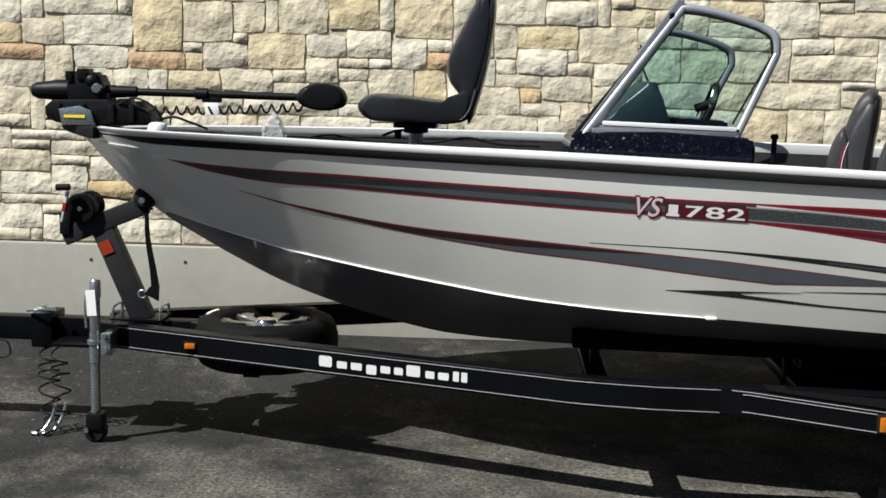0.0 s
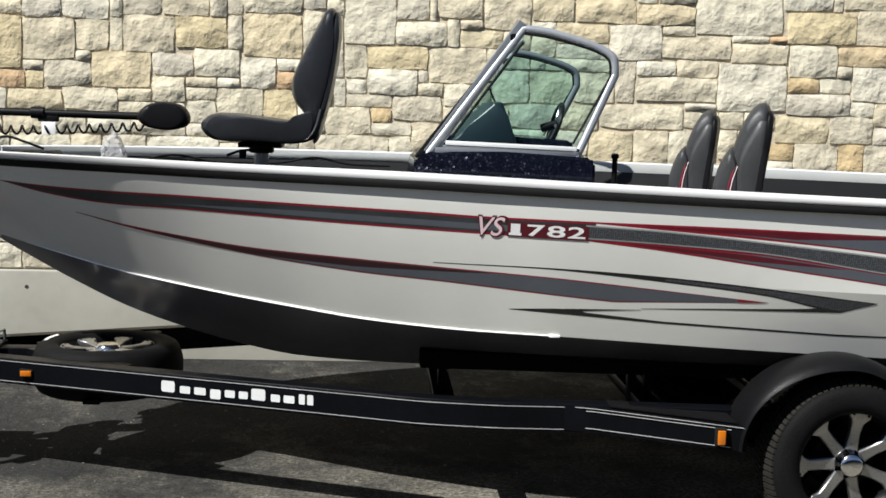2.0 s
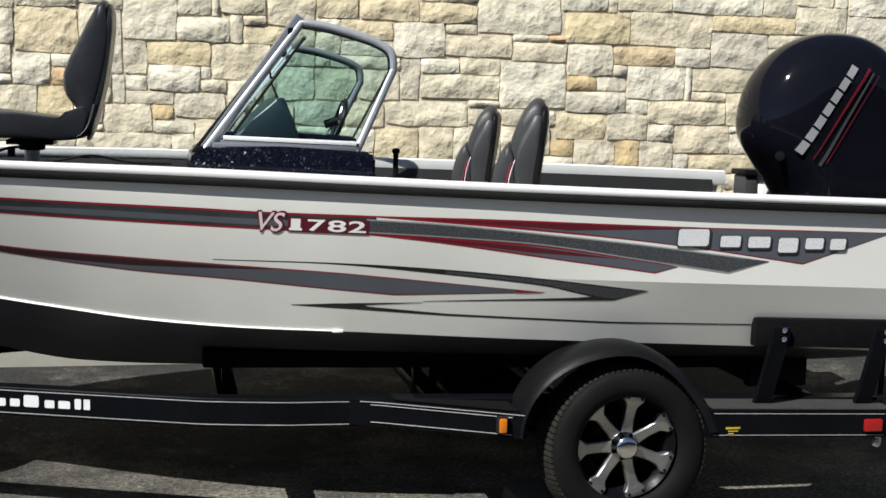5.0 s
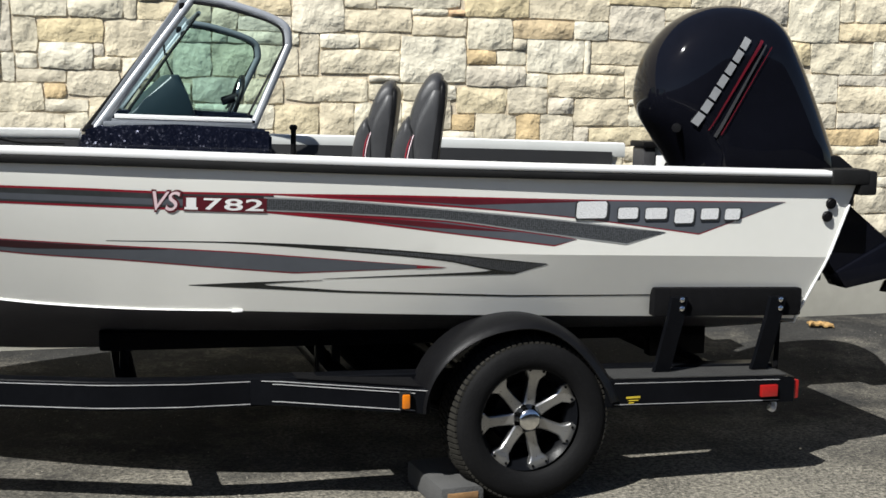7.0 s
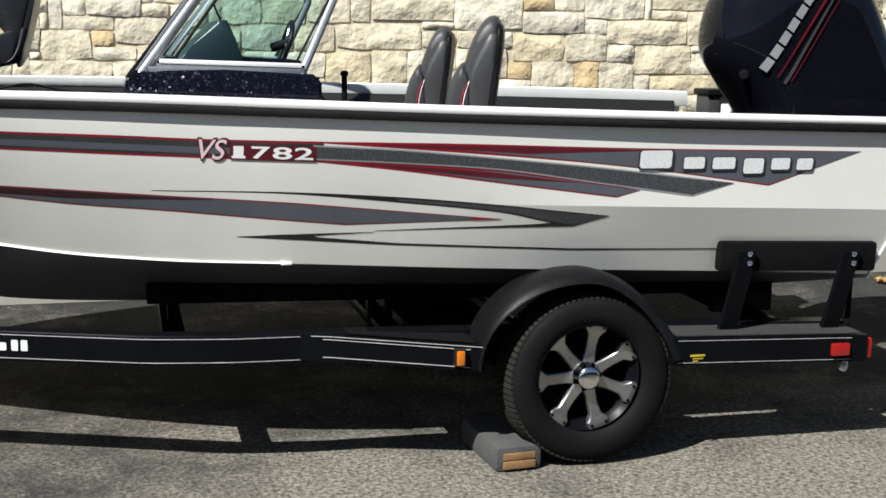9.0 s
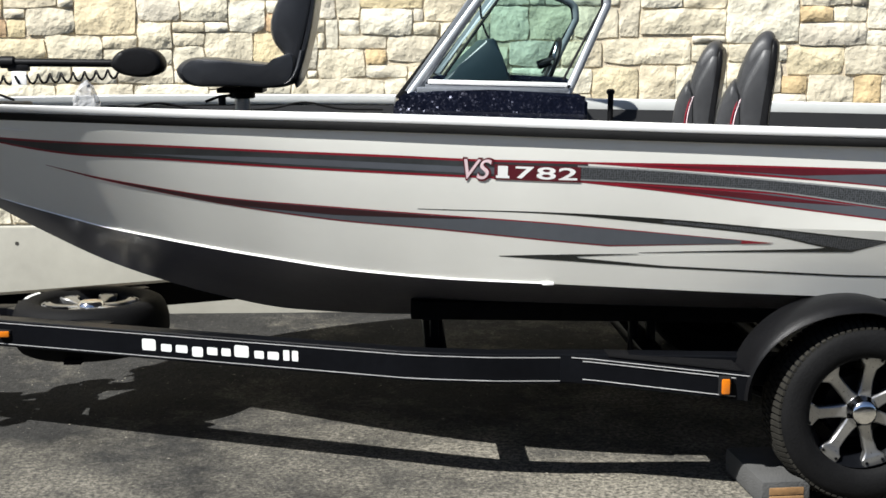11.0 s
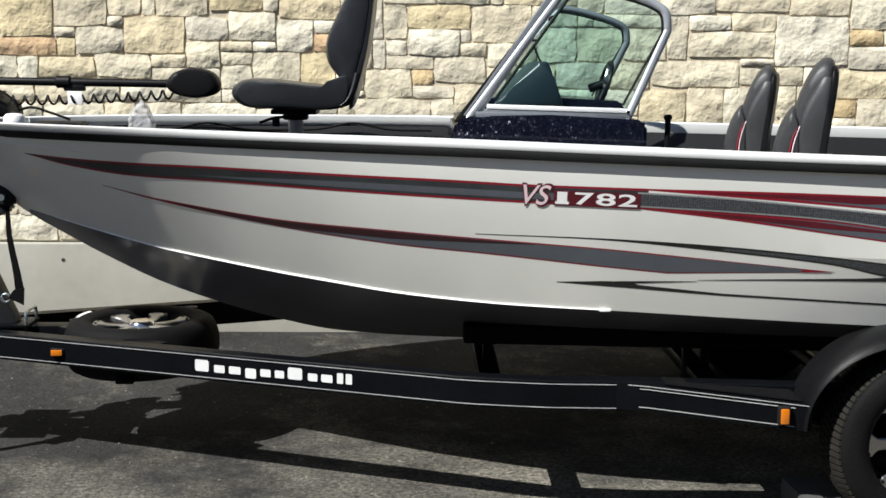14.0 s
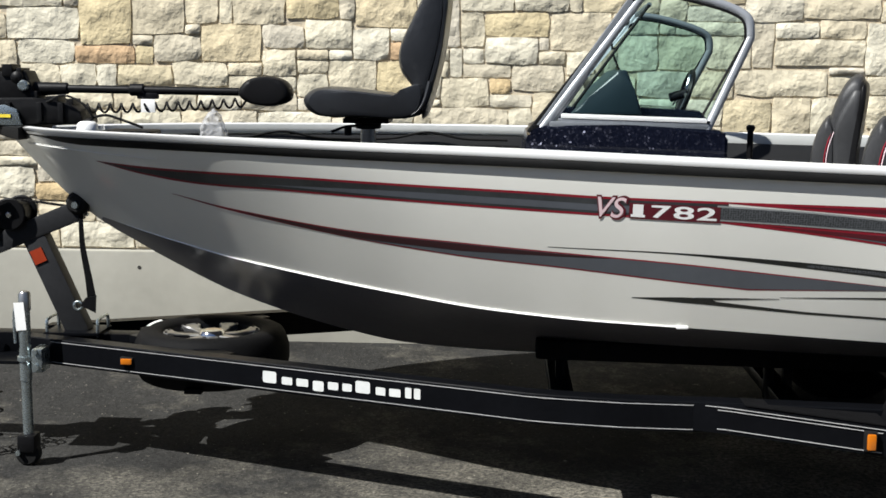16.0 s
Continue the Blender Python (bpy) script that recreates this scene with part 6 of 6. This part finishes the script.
OCHRES = {(-2.65, 1.81), (-2.61, 1.72), (-2.10, 0.89), (-1.86, 1.68), (-0.06, 1.70), (0.50, 1.53), (2.85, 2.06), (2.88, 1.36), (2.98, 1.76), (3.27, 1.93), (3.30, 1.30), (5.55, 1.26)}
TANS = {(-1.82, 1.78), (-1.60, 1.56), (-1.50, 1.68), (-1.12, 1.67), (-0.65, 1.92), (-0.25, 1.88), (-0.14, 1.55), (0.46, 1.85), (1.01, 1.97), (1.42, 2.14), (1.58, 2.02), (1.68, 2.14), (1.79, 1.34), (2.05, 2.15), (2.91, 1.46), (2.93, 2.05), (3.80, 1.29), (3.91, 2.15), (5.21, 1.82), (5.61, 1.97)}


def lay_stones():
    """Irregular ashlar: the known stones first, then random ones, lowest gap first; then all grow until the joints are thin."""
    rng = random.Random(11)
    owner = np.full((NZ, NX), -1, dtype=int)
    out = []

    def claim(i, j, w, h, tone):
        owner[j:j + h, i:i + w] = len(out)
        out.append([i, j, w, h, tone])

    def grow(limit, least):
        """Pushes each edge out over free cells, a cell at a time."""
        for _ in range(limit):
            for k, st in enumerate(out):
                i, j, w, h, _ = st
                if k < least:
                    continue
                if i > 0 and (owner[j:j + h, i - 1] < 0).all():
                    owner[j:j + h, i - 1] = k
                    i, w = i - 1, w + 1
                if i + w < NX and (owner[j:j + h, i + w] < 0).all():
                    owner[j:j + h, i + w] = k
                    w += 1
                if j > 0 and (owner[j - 1, i:i + w] < 0).all():
                    owner[j - 1, i:i + w] = k
                    j, h = j - 1, h + 1
                if j + h < NZ and (owner[j + h, i:i + w] < 0).all():
                    owner[j + h, i:i + w] = k
                    h += 1
                st[:4] = i, j, w, h

    for x, z, w, h in BAY_1 + BAY_2 + BAY_3 + BAY_4 + BAY_5 + BAY_6 + BAY_7 + BAY_8 + BAY_9:
        i0, j0 = max(0, round((x - WX) / UNIT)), max(0, round((z - WZ) / UNIT))
        i1, j1 = min(NX, round((x + w - WX) / UNIT)), min(NZ, round((z + h - WZ) / UNIT))
        # trim what another stone has already taken
        while i1 > i0 and j1 > j0 and (owner[j0:j1, i0:i1] >= 0).any():
            taken = owner[j0:j1, i0:i1] >= 0
            edge = [taken[:, 0].mean(), taken[:, -1].mean(), taken[0].mean(), taken[-1].mean()]
            worst = edge.index(max(edge))
            i0, i1, j0, j1 = i0 + (worst == 0), i1 - (worst == 1), j0 + (worst == 2), j1 - (worst == 3)
        if i1 - i0 > 1 and j1 - j0 > 1:
            claim(i0, j0, i1 - i0, j1 - j0, "ochre" if (x, z) in OCHRES else "tan" if (x, z) in TANS else "")
    grow(2, 0)
    sizes = [(21, 12), (24, 12), (18, 9), (27, 12), (21, 15), (24, 15), (15, 6), (18, 6), (18, 12), (21, 9), (12, 6), (21, 18), (30, 12), (15, 9), (12, 9)]
    for least in (5, 3):
        for j in range(NZ):
            for i in range(NX):
                if owner[j, i] >= 0:
                    continue
                w, h = rng.choice(sizes)
                room = 0
                while i + room < NX and owner[j, i + room] < 0 and room < w + 6:
                    room += 1
                w = room if room <= w + 5 else w
                tall = 1
                while tall < h and j + tall < NZ and (owner[j + tall, i:i + w] < 0).all():
                    tall += 1
                if w >= least and tall >= least and w <= 7 * tall:
                    claim(i, j, w, tall, "ochre" if rng.random() < 0.02 else "")
        grow(4, 0)
    return [(WX + i * UNIT, WZ + j * UNIT, w * UNIT, h * UNIT, tone) for i, j, w, h, tone in out]


def stone_mesh(x, z, w, h, seed):
    """One quarry-faced block: uneven outline, rounded arris, broken face. About fifty triangles."""
    rng = random.Random(seed)
    gap = 0.0035
    nx, nz = (5, 4) if w > 1.3 * h else (4, 4)
    small = min(1.0, min(w, h) / 0.13) ** 1.5
    lean = [rng.uniform(-0.009, 0.009) * small for _ in range(4)]
    proud = rng.uniform(0.006, 0.023)
    verts, faces = [], []
    for j in range(nz):
        for i in range(nx):
            u, v = i / (nx - 1), j / (nz - 1)
            edge = i in (0, nx - 1) or j in (0, nz - 1)
            px = x + gap + (w - 2 * gap) * u + lean[0] * (1 - u) * (v - 0.5) + lean[1] * u * (v - 0.5)
            pz = z + gap + (h - 2 * gap) * v + lean[2] * (1 - v) * (u - 0.5) + lean[3] * v * (u - 0.5)
            if i in (0, nx - 1) and j in (0, nz - 1):
                px += 0.010 * small * (0.5 - u) * 2 * rng.random()
                pz += 0.010 * small * (0.5 - v) * 2 * rng.random()
            else:
                px += rng.uniform(-0.006, 0.006) * small
                pz += rng.uniform(-0.006, 0.006) * small
            out = proud * 0.45 if edge else proud + rng.uniform(-0.006, 0.010) * small
            verts.append((px, WALL_Y + 0.008 - out, pz))
    for j in range(nz - 1):
        for i in range(nx - 1):
            a = j * nx + i
            faces.append((a, a + 1, a + nx + 1, a + nx))
    rim = [*range(nx), *(j * nx + nx - 1 for j in range(1, nz)), *((nz - 1) * nx + i for i in range(nx - 2, -1, -1)), *(j * nx for j in range(nz - 2, 0, -1))]
    base = len(verts)
    for k in rim:
        verts.append((verts[k][0], WALL_Y + 0.03, verts[k][2]))
    n = len(rim)
    for k in range(n):
        faces.append((rim[k], base + k, base + (k + 1) % n, rim[(k + 1) % n]))
    return verts, faces


def build_stones():
    far_v, far_f, count = [], [], 0
    paint = {"": STONE, "ochre": OCHRE, "tan": TAN}
    for k, (x, z, w, h, tone) in enumerate(lay_stones()):
        v, f = stone_mesh(x, z, w, h, 100 + k)
        if -2.75 < x < 6.2 and z < 2.36 and count < 300 or tone:
            me = bpy.data.meshes.new("stone")
            me.from_pydata(v, [], f)
            me.materials.append(paint[tone])
            me.polygons.foreach_set("use_smooth", [True] * len(me.polygons))
            me.set_sharp_from_angle(angle=radians(38))
            new("stone", me).parent = wall
            count += 1
        else:
            far_f += [tuple(a + len(far_v) for a in q) for q in f]
            far_v += v
    me = bpy.data.meshes.new("outer_stones")
    me.from_pydata(far_v, [], far_f)
    me.materials.append(STONE_FAR)
    me.polygons.foreach_set("use_smooth", [True] * len(me.polygons))
    me.set_sharp_from_angle(angle=radians(38))
    ob = new("outer_stones", me)
    ob.parent = wall
    tagged(ob, kind="stuff")


build_stones()
